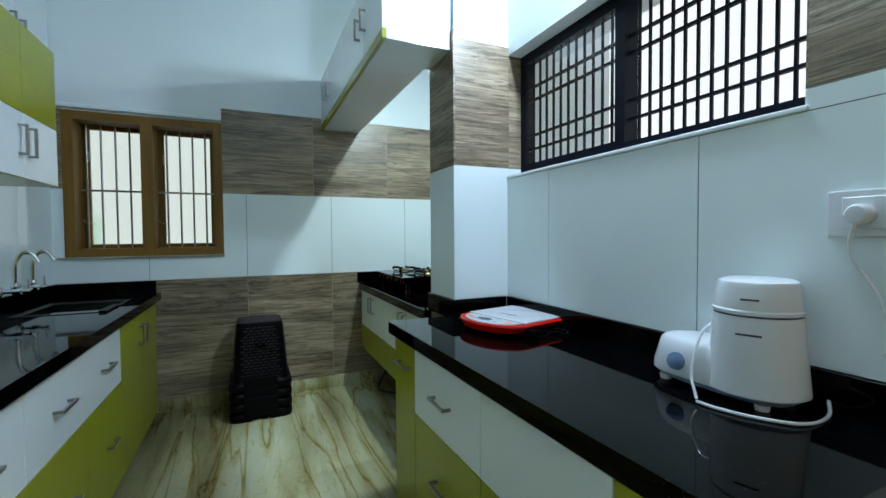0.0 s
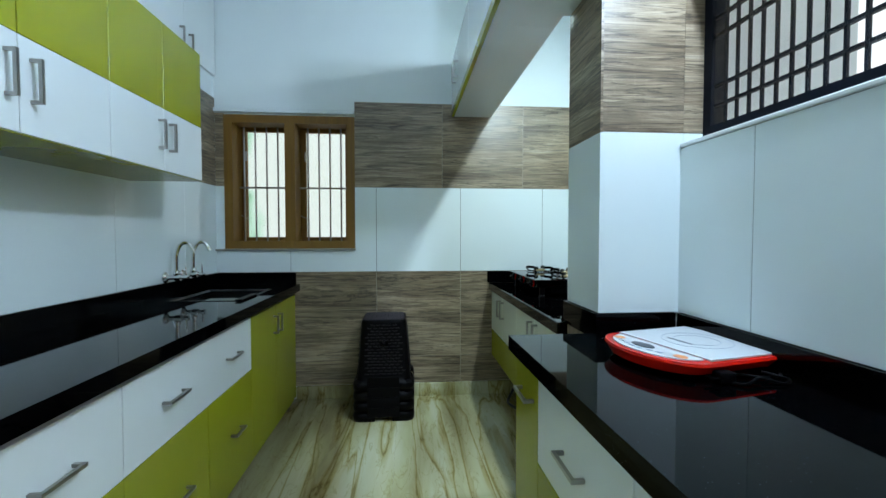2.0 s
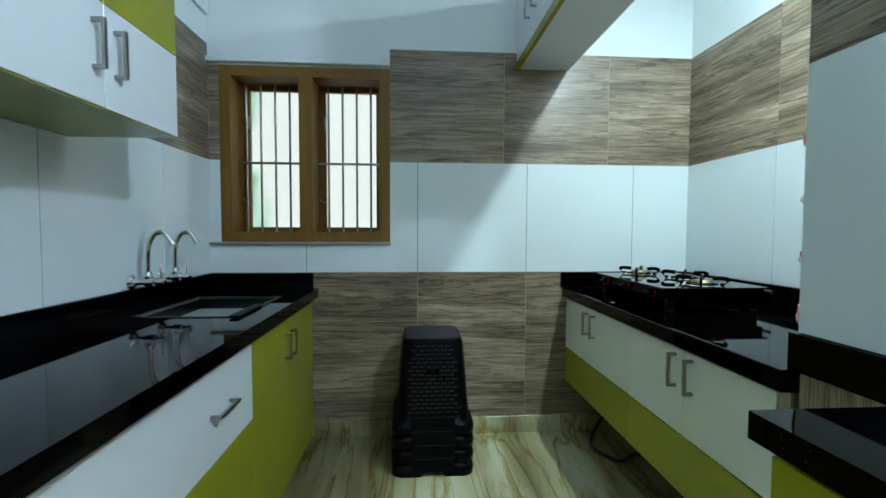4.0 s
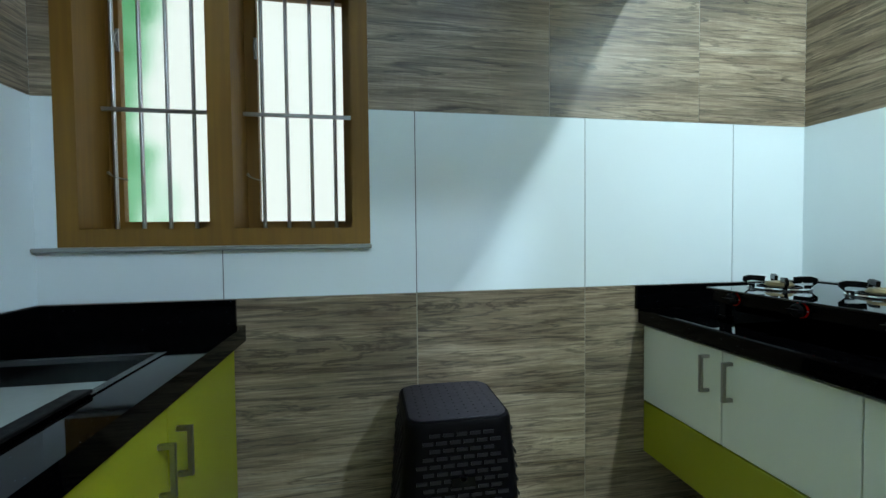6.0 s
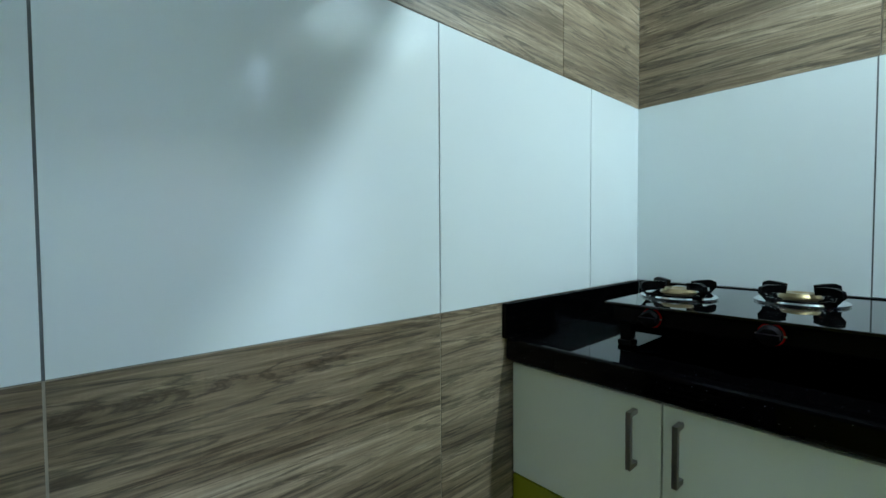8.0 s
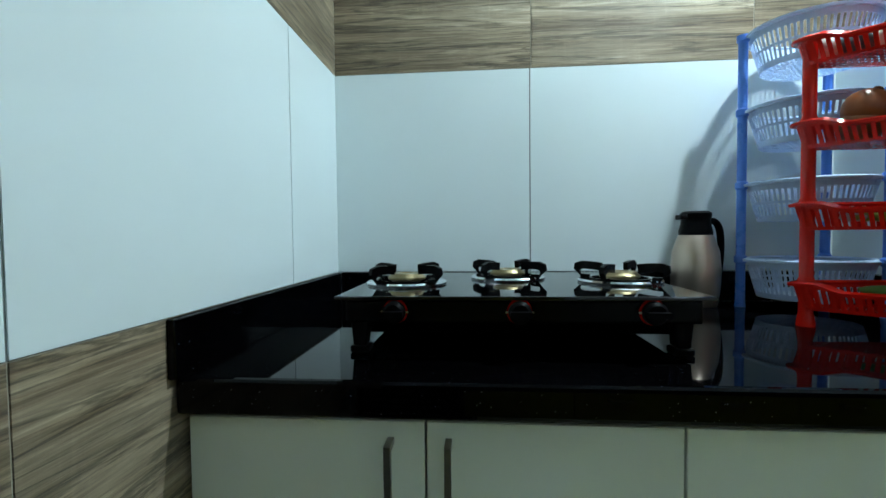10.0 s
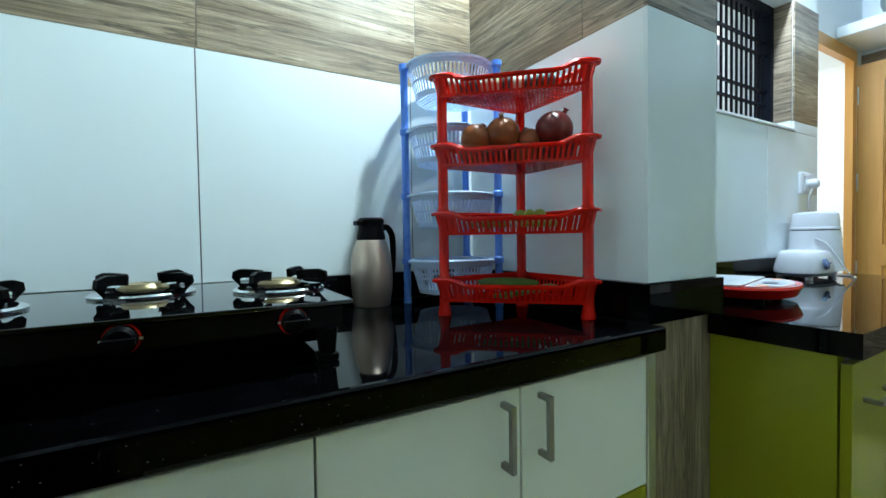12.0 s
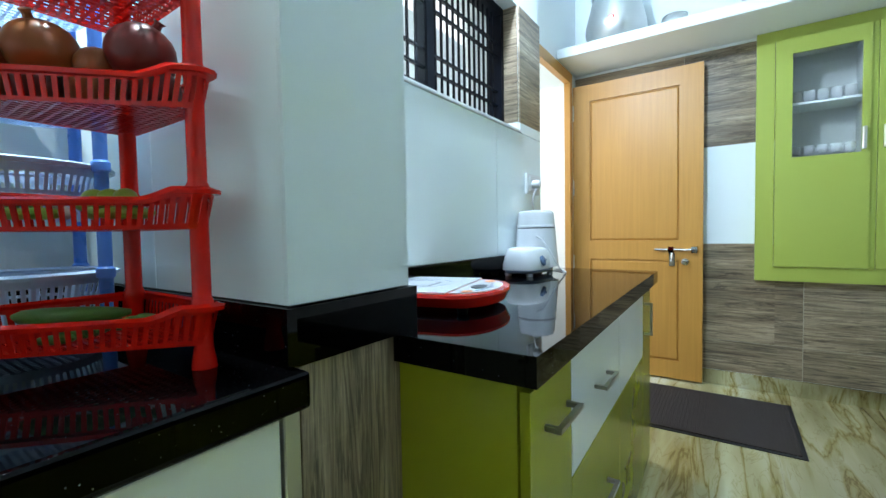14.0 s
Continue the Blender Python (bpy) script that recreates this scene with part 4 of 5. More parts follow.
def stool_shell(levels, seat_z):
    bm = bmesh.new()
    n = 6
    rings = []
    for z, h, r in levels:
        rings.append([bm.verts.new((x, y, z)) for x, y in rounded(h * 0.98, h, r, n)])
    m = len(rings[0])
    for k, (a, b) in enumerate(zip(rings, rings[1:])):
        for i in range(m):
            j = (i + 1) % m
            bm.faces.new((a[i], a[j], b[j], b[i]))
    return bm, rings


def stool(z, full):
    t = thing("plastic_stool", (-1.439, -0.226, z), "black woven-pattern plastic stool in a nested stack", "stool", "stack of nested stools")
    H = 0.425
    bm, rings = stool_shell([(0.0, 0.190, 0.05), (0.030, 0.193, 0.05), (0.046, 0.189, 0.05), (0.058, 0.170, 0.05), (0.09, 0.167, 0.048), (0.20, 0.156, 0.046), (0.32, 0.147, 0.045), (H - 0.03, 0.141, 0.045), (H - 0.012, 0.140, 0.045), (H - 0.003, 0.136, 0.043), (H, 0.128, 0.040)], H)
    low = [f for f in bm.faces if max(v.co.z for v in f.verts) < 0.062]
    # arches between the feet
    doomed = [f for f in low if (abs(f.calc_center_median().x) < 0.075 or abs(f.calc_center_median().y) < 0.075) and len(f.verts) == 4 and max((v.co - f.verts[0].co).length for v in f.verts) > 0.15]
    feet = []
    for f in doomed:
        co = [v.co.copy() for v in f.verts]
        zs = sorted({round(c.z, 4) for c in co})
        bottom = sorted([c for c in co if abs(c.z - zs[0]) < 1e-3], key=lambda c: (c.x, c.y))
        top = sorted([c for c in co if abs(c.z - zs[-1]) < 1e-3], key=lambda c: (c.x, c.y))
        feet.append((bottom, top))
    bmesh.ops.delete(bm, geom=doomed, context="FACES")
    for bottom, top in feet:
        for s in (0, 1):
            b0, b1 = (bottom[0], bottom[1]) if s == 0 else (bottom[1], bottom[0])
            t0, t1 = (top[0], top[1]) if s == 0 else (top[1], top[0])
            cutb = 0.30 if b0.z < 0.02 else 0.33
            cutt = 0.33 if t0.z < 0.045 else (0.40 if t0.z < 0.055 else 0.5)
            bm.faces.new([bm.verts.new(c) for c in (b0, b0.lerp(b1, cutb), t0.lerp(t1, cutt), t0)])
    bmesh.ops.remove_doubles(bm, verts=bm.verts[:], dist=0.0003)
    bmesh.ops.translate(bm, vec=(-1.439, -0.226, z), verts=bm.verts[:])
    body = part("stool_body", bm, BLACK_PLASTIC, t, "black plastic legs and skirt", True)
    md = body.modifiers.new("thickness", "SOLIDIFY")
    md.thickness = 0.003
    # flat seat, not pierced; the top stool's holes are dark blocks laid on it
    bm = bmesh.new()
    seat = [[bm.verts.new((x - 1.439, y - 0.226, z + H + h)) for x, y in rounded(a, a + 0.003, 0.040, 6)] for h, a in ((-0.004, 0.1262), (0.0012, 0.1262), (0.0022, 0.1230))]
    for lower, upper in zip(seat, seat[1:]):
        for k in range(len(lower)):
            bm.faces.new((lower[k], lower[(k + 1) % len(lower)], upper[(k + 1) % len(lower)], upper[k]))
    bm.faces.new(seat[-1])
    bm.faces.new(seat[0][::-1])
    part("seat", bm, SEAT_SHEEN, t, "flat black seat with its sheen put into the colour")
    part("apron", slab(-1.439 - 0.098, -1.439 + 0.098, -0.226 - 0.1965, -0.226 - 0.1925, z + 0.026, z + 0.086, 0.002, 1), BLACK_PLASTIC, t, "plain dark apron between the feet")
    if full:
        # Blocks darker than the seat: the shade inside its small holes, as colour.
        bm = bmesh.new()
        for i in range(9):
            for j in range(10):
                x, y = -1.439 + (i - 4) * 0.025, -0.226 + (j - 4.5) * 0.023 + (0.006 if i % 2 else 0)
                box(bm, x - 0.0026, x + 0.0026, y - 0.0018, y + 0.0018, z + H + 0.0010, z + H + 0.0026)
        part("seat_hole_shade", bm, BLACK_PLASTIC, t, "rows of dark blocks painted as the shade in seat holes", kind="stuff")
        for side in range(3):
            bm = bmesh.new()
            for row in range(17):
                zz = 0.392 - row * 0.0185
                h = 0.140 + (0.42 - zz) * 0.0775 + 0.0012
                for c in range(-3, 4):
                    u = c * 0.034 + (0.017 if row % 2 else 0)
                    if abs(u) > h - 0.045: continue
                    box(bm, u - 0.013, u + 0.013, -h - 0.0006, -h + 0.0025, zz - 0.0042, zz + 0.0042)
            bmesh.ops.rotate(bm, verts=bm.verts[:], matrix=Euler((0, 0, radians((-90, 0, 90)[side]))).to_matrix())
            bmesh.ops.translate(bm, vec=(-1.439, -0.226, z), verts=bm.verts[:])
            part("weave_relief", bm, WEAVE_PLASTIC, t, "raised woven strips", kind="stuff")
        bm = bmesh.new()
        for c in ((-0.05, 0.25), (0.05, 0.25), (0.0, 0.285)):
            box(bm, -1.439 + c[0] - 0.030, -1.439 + c[0] + 0.030, -0.226 - 0.1545, -0.226 - 0.150, z + c[1] - 0.020, z + c[1] + 0.004)
        part("badge_frame", bm, BLACK_ENAMEL, t, "smooth raised badge")
        bm = bmesh.new()
        v = [bm.verts.new((-1.439 + a, -0.3825, z + 0.288 + b)) for a, b in ((-0.010, 0.006), (0.0, 0.0), (0.010, 0.007), (0.006, -0.006), (-0.004, -0.007))]
        bm.faces.new(v)
        bmesh.ops.solidify(bm, geom=bm.faces[:], thickness=0.001)
        part("badge", bm, ALUMINIUM, t, "small pale badge mark")


for k, z in enumerate((0.0, 0.063, 0.126, 0.190)):
    stool(z, k == 3)

# ---- gas stove ----
ST = (-0.606, -0.190, -0.780, -0.200)            # x0, x1, y0, y1
stove = thing("gas_stove", (-0.42, -0.485, TOPS), "three-burner black glass gas stove on the granite counter", "stove")
ZG = 0.900
part("body", slab(ST[0] + 0.012, ST[1] - 0.01, ST[2] + 0.014, ST[3] - 0.014, 0.856, ZG - 0.007, 0.004, 2), BLACK_ENAMEL, stove, "black enamelled stove body")
part("glass_top", slab(ST[0], ST[1], ST[2], ST[3], ZG - 0.0065, ZG, 0.002, 2), BLACK_GLASS, stove, "black toughened glass top")
part("under_pan", slab(ST[0] + 0.090, ST[1] - 0.03, ST[2] + 0.018, ST[3] - 0.018, 0.822, 0.8558, 0.004, 2), MATTE_BLACK, stove, "dark under-pan between the feet")
for x in (-0.562, -0.235):
    for y in (-0.748, -0.232):
        bm = slab(x - 0.013, x + 0.013, y - 0.015, y + 0.015, TOPS + 0.012, 0.8560)
        for v in bm.verts:
            if v.co.z < 0.83: v.co.y = y + (v.co.y - y) * 0.72
        box(bm, x - 0.015, x + 0.015, y - 0.016, y + 0.016, TOPS + 0.0003, TOPS + 0.0120)
        bevel(bm, 0.002, 1)
        part("foot", bm, BLACK_PLASTIC, stove, "black plastic foot")
for x, y in ((-0.430, -0.288), (-0.335, -0.492), (-0.405, -0.704)):
    ring = lathe(bmesh.new(), [(0.070, 0.0003), (0.078, 0.0003), (0.079, 0.004), (0.075, 0.0070), (0.062, 0.0050), (0.045, 0.0003)], (x, y, ZG), 36)
    burner = part("drip_ring", ring, CHROME, stove, "bright steel drip ring", True)
    part("burner_cap", lathe(bmesh.new(), [(0.028, 0.0), (0.029, 0.006), (0.037, 0.009), (0.037, 0.013), (0.033, 0.0165), (0.031, 0.0200), (0.013, 0.0205), (0.011, 0.016), (0, 0.016)], (x, y, ZG + 0.001), 28), BRASS, stove, "brass burner head", True)
    part("igniter", tube(bmesh.new(), [(x - 0.010, y + 0.016, ZG + 0.012), (x - 0.010, y + 0.016, ZG + 0.0215)], 0.0022, 8), STEEL, stove, "small steel pip on the burner", True)
    bm = lathe(bmesh.new(), [(0.052, 0.003), (0.056, 0.003), (0.056, 0.009), (0.052, 0.009), (0.052, 0.003)], (x, y, ZG), 32)
    for q in range(4):
        a = radians(45 + 90 * q + 8)
        c, s = math.cos(a), math.sin(a)
        lower = [(0.060, 0.003), (0.074, 0.004), (0.080, 0.012), (0.080, 0.020), (0.072, 0.023), (0.050, 0.022), (0.036, 0.020)]
        rings = []
        for (r1, h1), (r0, h0) in zip([(0.060, 0.012), (0.082, 0.013), (0.092, 0.022), (0.090, 0.034), (0.076, 0.039), (0.050, 0.038), (0.034, 0.036)], lower):
            rings.append([bm.verts.new((x + r * c - s * w, y + r * s + c * w, ZG + h)) for r, h, w in ((r0, h0, -0.0045), (r0, h0, 0.0045), (r1, h1, 0.0045), (r1, h1, -0.0045))])
        for p0, p1 in zip(rings, rings[1:]):
            for k in range(4):
                bm.faces.new((p0[k], p0[(k + 1) % 4], p1[(k + 1) % 4], p1[k]))
        bm.faces.new(rings[0][::-1])
        bm.faces.new(rings[-1])
    bevel(bm, 0.0012, 1)
    part("pan_support", bm, BLACK_ENAMEL, stove, "black cast pan support")
part("fuel_pipe", tube(bmesh.new(), [(-0.165, -0.76, 0.880), (-0.165, -0.22, 0.880)], 0.006, 8), STEEL, stove, "thin gas pipe behind the burners", True)
for y in (-0.296, -0.492, -0.692):
    bm = lathe(bmesh.new(), [(0, 0), (0.0200, 0), (0.0195, 0.003), (0, 0.003)], (0, 0, 0), 28)
    bmesh.ops.rotate(bm, verts=bm.verts[:], matrix=Euler((0, radians(-90), 0)).to_matrix())
    bmesh.ops.translate(bm, vec=(ST[0] + 0.0118, y, 0.8745), verts=bm.verts[:])
    dial = part("knob_ring", bm, RED_PLASTIC, stove, "red marked ring behind the knob", True)
    bm = lathe(bmesh.new(), [(0, 0), (0.0180, 0), (0.0178, 0.010), (0.013, 0.015), (0, 0.015)], (0, 0, 0), 24)
    box(bm, -0.004, 0.004, -0.0165, 0.0165, 0.014, 0.026)
    bmesh.ops.rotate(bm, verts=bm.verts[:], matrix=Euler((0, radians(-90), 0)).to_matrix())
    bmesh.ops.translate(bm, vec=(ST[0] + 0.0076, y, 0.8745), verts=bm.verts[:])
    part("knob", bm, BLACK_PLASTIC, dial, "black turn knob", True)
    for s in (-1, 1):
        part("knob_mark", slab(ST[0] + 0.0060, ST[0] + 0.0072, y + s * 0.0195 - 0.0025, y + s * 0.0195 + 0.0025, 0.8730, 0.8760), ALUMINIUM, dial, "small pale mark")

# ---- vacuum jug ----
jug = thing("vacuum_jug", (-0.085, -0.996, TOPS), "champagne metal vacuum jug with a black lid and handle", "jug")
part("body", lathe(bmesh.new(), [(0, 0.001), (0.050, 0.001), (0.052, 0.005), (0.058, 0.055), (0.059, 0.095), (0.055, 0.143), (0.043, 0.180), (0.0395, 0.186)], (-0.092, -1.000, TOPS), 40), BRONZE, jug, "champagne metal body", True)
bm = lathe(bmesh.new(), [(0.040, 0.186), (0.0405, 0.194), (0.035, 0.216), (0.0345, 0.228), (0.037, 0.236), (0.037, 0.243), (0.030, 0.248), (0, 0.249)], (-0.092, -1.000, TOPS), 32)
part("lid", bm, BLACK_PLASTIC, jug, "black lid and neck", True)
bm = slab(-0.124, -0.090, -0.968, -0.948, TOPS + 0.226, TOPS + 0.239, 0.004, 2)
part("spout", bm, BLACK_PLASTIC, jug, "black pouring lip")
bm = slab(-0.090, -0.070, -1.036, -1.000, TOPS + 0.241, TOPS + 0.250, 0.003, 2)
part("thumb_lever", bm, BLACK_PLASTIC, jug, "black thumb lever")
grip = [(-0.030, 0.214), (-0.058, 0.222), (-0.078, 0.195), (-0.080, 0.130), (-0.070, 0.065), (-0.052, 0.040)]
part("handle", tube(bmesh.new(), curve_points([(-0.092 - 0.30 * v, -1.000 + 0.95 * v, TOPS + h) for v, h in grip], 5), [0.009] * 26, 10), BLACK_PLASTIC, jug, "black curved handle", True)


# ---- corner racks ----
def resample(pts, n):
    pts = [Vector((p[0], p[1])) for p in pts]
    seg = [(pts[(i + 1) % len(pts)] - p).length for i, p in enumerate(pts)]
    total, out, i, acc = sum(seg), [], 0, 0.0
    for k in range(n):
        d = total * k / n
        while acc + seg[i] < d:
            acc += seg[i]
            i += 1
        out.append(pts[i].lerp(pts[(i + 1) % len(pts)], (d - acc) / seg[i]))
    return out


def basket(parent, outline, centre, zr, depth, taper, material, name, dip=None, open_from=0.25, n=84, label=""):
    """A slotted tray: rolled rim, slatted side and a grid bottom. dip(i, p) lowers the rim there."""
    pts = resample(outline, n)
    c = Vector(centre)
    low = lambda p, s: c + (p - c) * (1 - (1 - taper) * s)
    dz = [dip(p) if dip else 0.0 for p in pts]
    rim = bmesh.new()
    prof = ((0.010, -0.006), (0.011, 0.0), (0.0, 0.004), (-0.003, 0.0), (0.0, -0.006))
    rings = []
    for i, p in enumerate(pts):
        out = (p - c).normalized()
        rings.append([rim.verts.new((p.x + out.x * a, p.y + out.y * a, zr - dz[i] + b)) for a, b in prof])
    for i in range(n):
        a, b = rings[i], rings[(i + 1) % n]
        for k in range(5):
            rim.faces.new((a[k], a[(k + 1) % 5], b[(k + 1) % 5], b[k]))
    tray = part(name, rim, material, parent, label, True)

    def band(bm, s0, s1, width=0.0016):
        ring = []
        for i, p in enumerate(pts):
            o = (p - c).normalized() * width
            a, b = low(p, s0), low(p, s1)
            za, zb = zr - dz[i] * (1 - s0) - depth * s0, zr - dz[i] * (1 - s1) - depth * s1
            ring.append([bm.verts.new(q) for q in ((a.x + o.x, a.y + o.y, za), (b.x + o.x, b.y + o.y, zb), (b.x, b.y, zb), (a.x, a.y, za))])
        for i in range(n):
            a, b = ring[i], ring[(i + 1) % n]
            for k in range(4):
                bm.faces.new((a[k], a[(k + 1) % 4], b[(k + 1) % 4], b[k]))
    side = bmesh.new()
    band(side, 0.03, open_from)
    band(side, 0.86, 1.0)
    if depth > 0.06:
        band(side, 0.50, 0.56)
    for i, p in enumerate(pts):
        q = pts[(i + 1) % n]
        m0, m1 = p, p.lerp(q, 0.48)
        o = ((m0 - c).normalized()) * 0.0016
        vs = []
        for s in (open_from - 0.01, 0.87):
            z = zr - dz[i] * (1 - s) - depth * s
            a, b = low(m0, s), low(m1, s)
            vs.append([side.verts.new(v) for v in ((a.x, a.y, z), (b.x, b.y, z), (b.x + o.x, b.y + o.y, z), (a.x + o.x, a.y + o.y, z))])
        for k in range(4):
            side.faces.new((vs[0][k], vs[0][(k + 1) % 4], vs[1][(k + 1) % 4], vs[1][k]))
    part("slatted_side", side, material, tray, kind="stuff")
    bot = bmesh.new()
    base = [low(p, 1.0) for p in pts]
    zb = zr - depth
    x0, x1 = min(p.x for p in base), max(p.x for p in base)
    y0, y1 = min(p.y for p in base), max(p.y for p in base)

    def span(axis, u):
        hits = []
        for i, p in enumerate(base):
            q = base[(i + 1) % n]
            a, b = (p.x, q.x) if axis == 0 else (p.y, q.y)
            if (a - u) * (b - u) < 0:
                t = (u - a) / (b - a)
                hits.append(p.y + (q.y - p.y) * t if axis == 0 else p.x + (q.x - p.x) * t)
        return (min(hits), max(hits)) if len(hits) >= 2 else None
    for axis, lo, hi in ((0, x0, x1), (1, y0, y1)):
        k = max(2, int((hi - lo) / 0.0125))
        for i in range(k):
            u = lo + (hi - lo) * (i + 0.5) / k
            s = span(axis, u)
            if not s: continue
            dzz = 0.0 if axis == 0 else 0.0006
            if axis == 0: box(bot, u - 0.0022, u + 0.0022, s[0], s[1], zb + dzz, zb + 0.002 + dzz)
            else: box(bot, s[0], s[1], u - 0.0022, u + 0.0022, zb + dzz, zb + 0.002 + dzz)
    part("grid_bottom", bot, material, tray, kind="stuff")
    return tray


# red rack: three posts and four three-cornered trays
RP = [Vector((-0.344, -1.092)), Vector((-0.572, -1.335)), Vector((-0.344, -1.335))]
red = thing("corner_rack", (-0.42, -1.25, TOPS), "glossy red plastic four-tier corner rack holding vegetables", "rack")
levels_r = (0.890, 1.050, 1.212, 1.376)


def ear(centre, r, a0, a1, n=6):
    return [(centre.x + r * math.cos(radians(a0 + (a1 - a0) * i / n)), centre.y + r * math.sin(radians(a0 + (a1 - a0) * i / n))) for i in range(n + 1)]


out_r = ear(RP[0], 0.020, -20, 120) + ear(RP[1], 0.020, 150, 290) + ear(RP[2], 0.020, 270, 360)
mid_r = (RP[0] + RP[1] + RP[2]) / 3
fa, fb = RP[0], RP[1]


def red_dip(p):
    d = (fb - fa)
    t = (p - fa).dot(d) / d.length_squared
    off = abs((p - fa).cross(d)) / d.length
    if off < 0.03 and 0.08 < t < 0.92:
        return 0.014 * min(1.0, (t - 0.08) / 0.10, (0.92 - t) / 0.10)
    return 0.0


for z in levels_r:
    basket(red, out_r, mid_r, z, 0.053, 0.93, RED_PLASTIC, "tray", red_dip, 0.20, 72, "slotted red three-cornered tray")
for p in RP:
    prof = [(0, 0.0005), (0.0165, 0.0005), (0.0155, 0.012), (0.0122, 0.030), (0.0122, 0.070)]
    for z in levels_r:
        h = z - TOPS
        prof += [(0.0122, h - 0.010), (0.0150, h - 0.004), (0.0150, h + 0.006), (0.0122, h + 0.012)]
    prof = prof[:-1] + [(0.0, levels_r[-1] - TOPS + 0.010)]
    part("post", lathe(bmesh.new(), prof, (p.x, p.y, TOPS), 16), RED_PLASTIC, red, "red tubular post with a flared foot", True)

# blue rack behind it
BP = [Vector((-0.108, -1.092)), Vector((-0.262, -1.325)), Vector((-0.060, -1.345))]
blue = thing("round_basket_rack", (-0.15, -1.24, TOPS), "pale blue plastic four-tier rack of round baskets", "rack")
cb = Vector((-0.152, -1.235))
levels_b = (0.926, 1.114, 1.298, 1.484)
out_b = [(cb.x + 0.116 * math.cos(radians(a)), cb.y + 0.128 * math.sin(radians(a))) for a in range(0, 360, 6)]
for z in levels_b:
    basket(blue, out_b, cb, z, 0.094, 0.80, BLUE_PLASTIC, "basket", None, 0.20, 64, "pale blue slotted round basket")
for p in BP:
    o = cb + (p - cb).normalized() * 0.139
    prof = [(0, 0.0005), (0.013, 0.0005), (0.0108, 0.015)]
    for z in levels_b:
        h = z - TOPS
        prof += [(0.0108, h - 0.012), (0.0145, h - 0.008), (0.0145, h + 0.006), (0.0108, h + 0.010)]
    prof = prof[:-1] + [(0, levels_b[-1] - TOPS + 0.008)]
    part("post", lathe(bmesh.new(), prof, (o.x, o.y, TOPS), 14), BLUE_POST, blue, "blue tubular post", True)


def blob(name, at, r, material, label, category, group, squash=1.0, crown=False, seed=0):
    bm = bmesh.new()
    bmesh.ops.create_icosphere(bm, subdivisions=3, radius=r)
    for v in bm.verts:
        v.co *= 1 + 0.05 * noise.noise(v.co * (1.2 / r) + Vector((seed, 0, 0)))
        v.co.z *= squash
    if crown:
        a = radians(seed * 71)
        tip = Vector((0.55 * math.cos(a), 0.55 * math.sin(a), 0.8)).normalized() * r * 0.95
        tube(bm, [tip, tip * 1.14, tip * 1.26], [0.006, 0.005, 0.008], 8)
    lo = min(v.co.z for v in bm.verts)
    ob = solid(name, bm, material, label, category, True, "", group)
    ob.location = (at[0], at[1], at[2])
    return ob


z2 = levels_r[2] - 0.053 + 0.003
for i, (x, y, h, r, m) in enumerate(((-0.382, -1.158, 0, 0.036, 1), (-0.406, -1.212, 0, 0.034, 0), (-0.372, -1.244, 0, 0.034, 1), (-0.452, -1.262, 0, 0.034, 1),
                                     (-0.512, -1.312, 0, 0.032, 0), (-0.402, -1.308, 0, 0.034, 1), (-0.460, -1.314, 0, 0.024, 0), (-0.420, -1.215, 0.036, 0.042, 1), (-0.505, -1.300, 0.036, 0.043, 0), (-0.388, -1.160, 0.030, 0.037, 1), (-0.462, -1.262, 0.034, 0.027, 1))):
    blob("pomegranate" if m == 0 else "ripe_pomegranate", (x, y, z2 + h), r, POM if m == 0 else ONION,
         "dark red pomegranate in the red rack" if m == 0 else "orange-brown ripe pomegranate in the red rack", "fruit", "fruit on the second tray", 0.95, True, i)
z3 = levels_r[3] - 0.053 + 0.003
random.seed(11)
for i in range(9):
    t = random.random()
    p = RP[0].lerp(RP[1], 0.15 + 0.7 * (i + 0.5) / 9) + Vector((0.035 + 0.03 * random.random(), 0)) * 1.0
    if p.y < -1.31: p.y = -1.31
    blob("onion", (p.x, p.y, z3), random.uniform(0.027, 0.034), (GARLIC, DARK_LEMON, DARK_LEMON)[i % 3],
         "small pale onion in the top tray" if i % 3 == 0 else "small dark shrivelled fruit in the top tray", "vegetable", "small produce on the top tray", 0.9, False, i)


def pod(name, z, p, length, r, turn, material, label, group, bend=0.25):
    pts, rs = [], []
    for k in range(9):
        s = k / 8 - 0.5
        a = radians(turn) + bend * s * 2
        pts.append((p[0] + s * length * math.cos(a), p[1] + s * length * math.sin(a), 0))
        rs.append(max(0.0015, r * math.sqrt(max(0.0, 1 - (2 * s) ** 2 * 0.92))))
    bm = tube(bmesh.new(), pts, rs, 10)
    ob = solid(name, bm, material, label, "vegetable", True, "", group)
    ob.location.z = z + 0.0002
    return ob


z1 = levels_r[1] - 0.053 + 0.003
for i in range(16):
    p = RP[0].lerp(RP[1], 0.18 + 0.62 * (i % 8) / 7) + Vector((0.030 + 0.035 * (i // 8), -0.006))
    p.y = max(p.y, -1.305)
    p.x = min(p.x, -0.385)
    pod("green_chilli", z1 + 0.012 + 0.013 * (i // 8), p, random.uniform(0.035, 0.055), 0.0085, random.uniform(0, 180), CHILLI if i % 4 else GARLIC,
        "short yellow-green chilli in the third tray" if i % 4 else "pale short pod in the third tray", "green produce on the third tray")
for i in range(3):
    blob("lime", (-0.425 - 0.022 * i, -1.262 - 0.012 * i, z1 + 0.030), 0.015, CHILLI, "small green lime in the third tray", "fruit", "limes on the third tray", 0.9, False, i)
z0 = levels_r[0] - 0.053 + 0.003
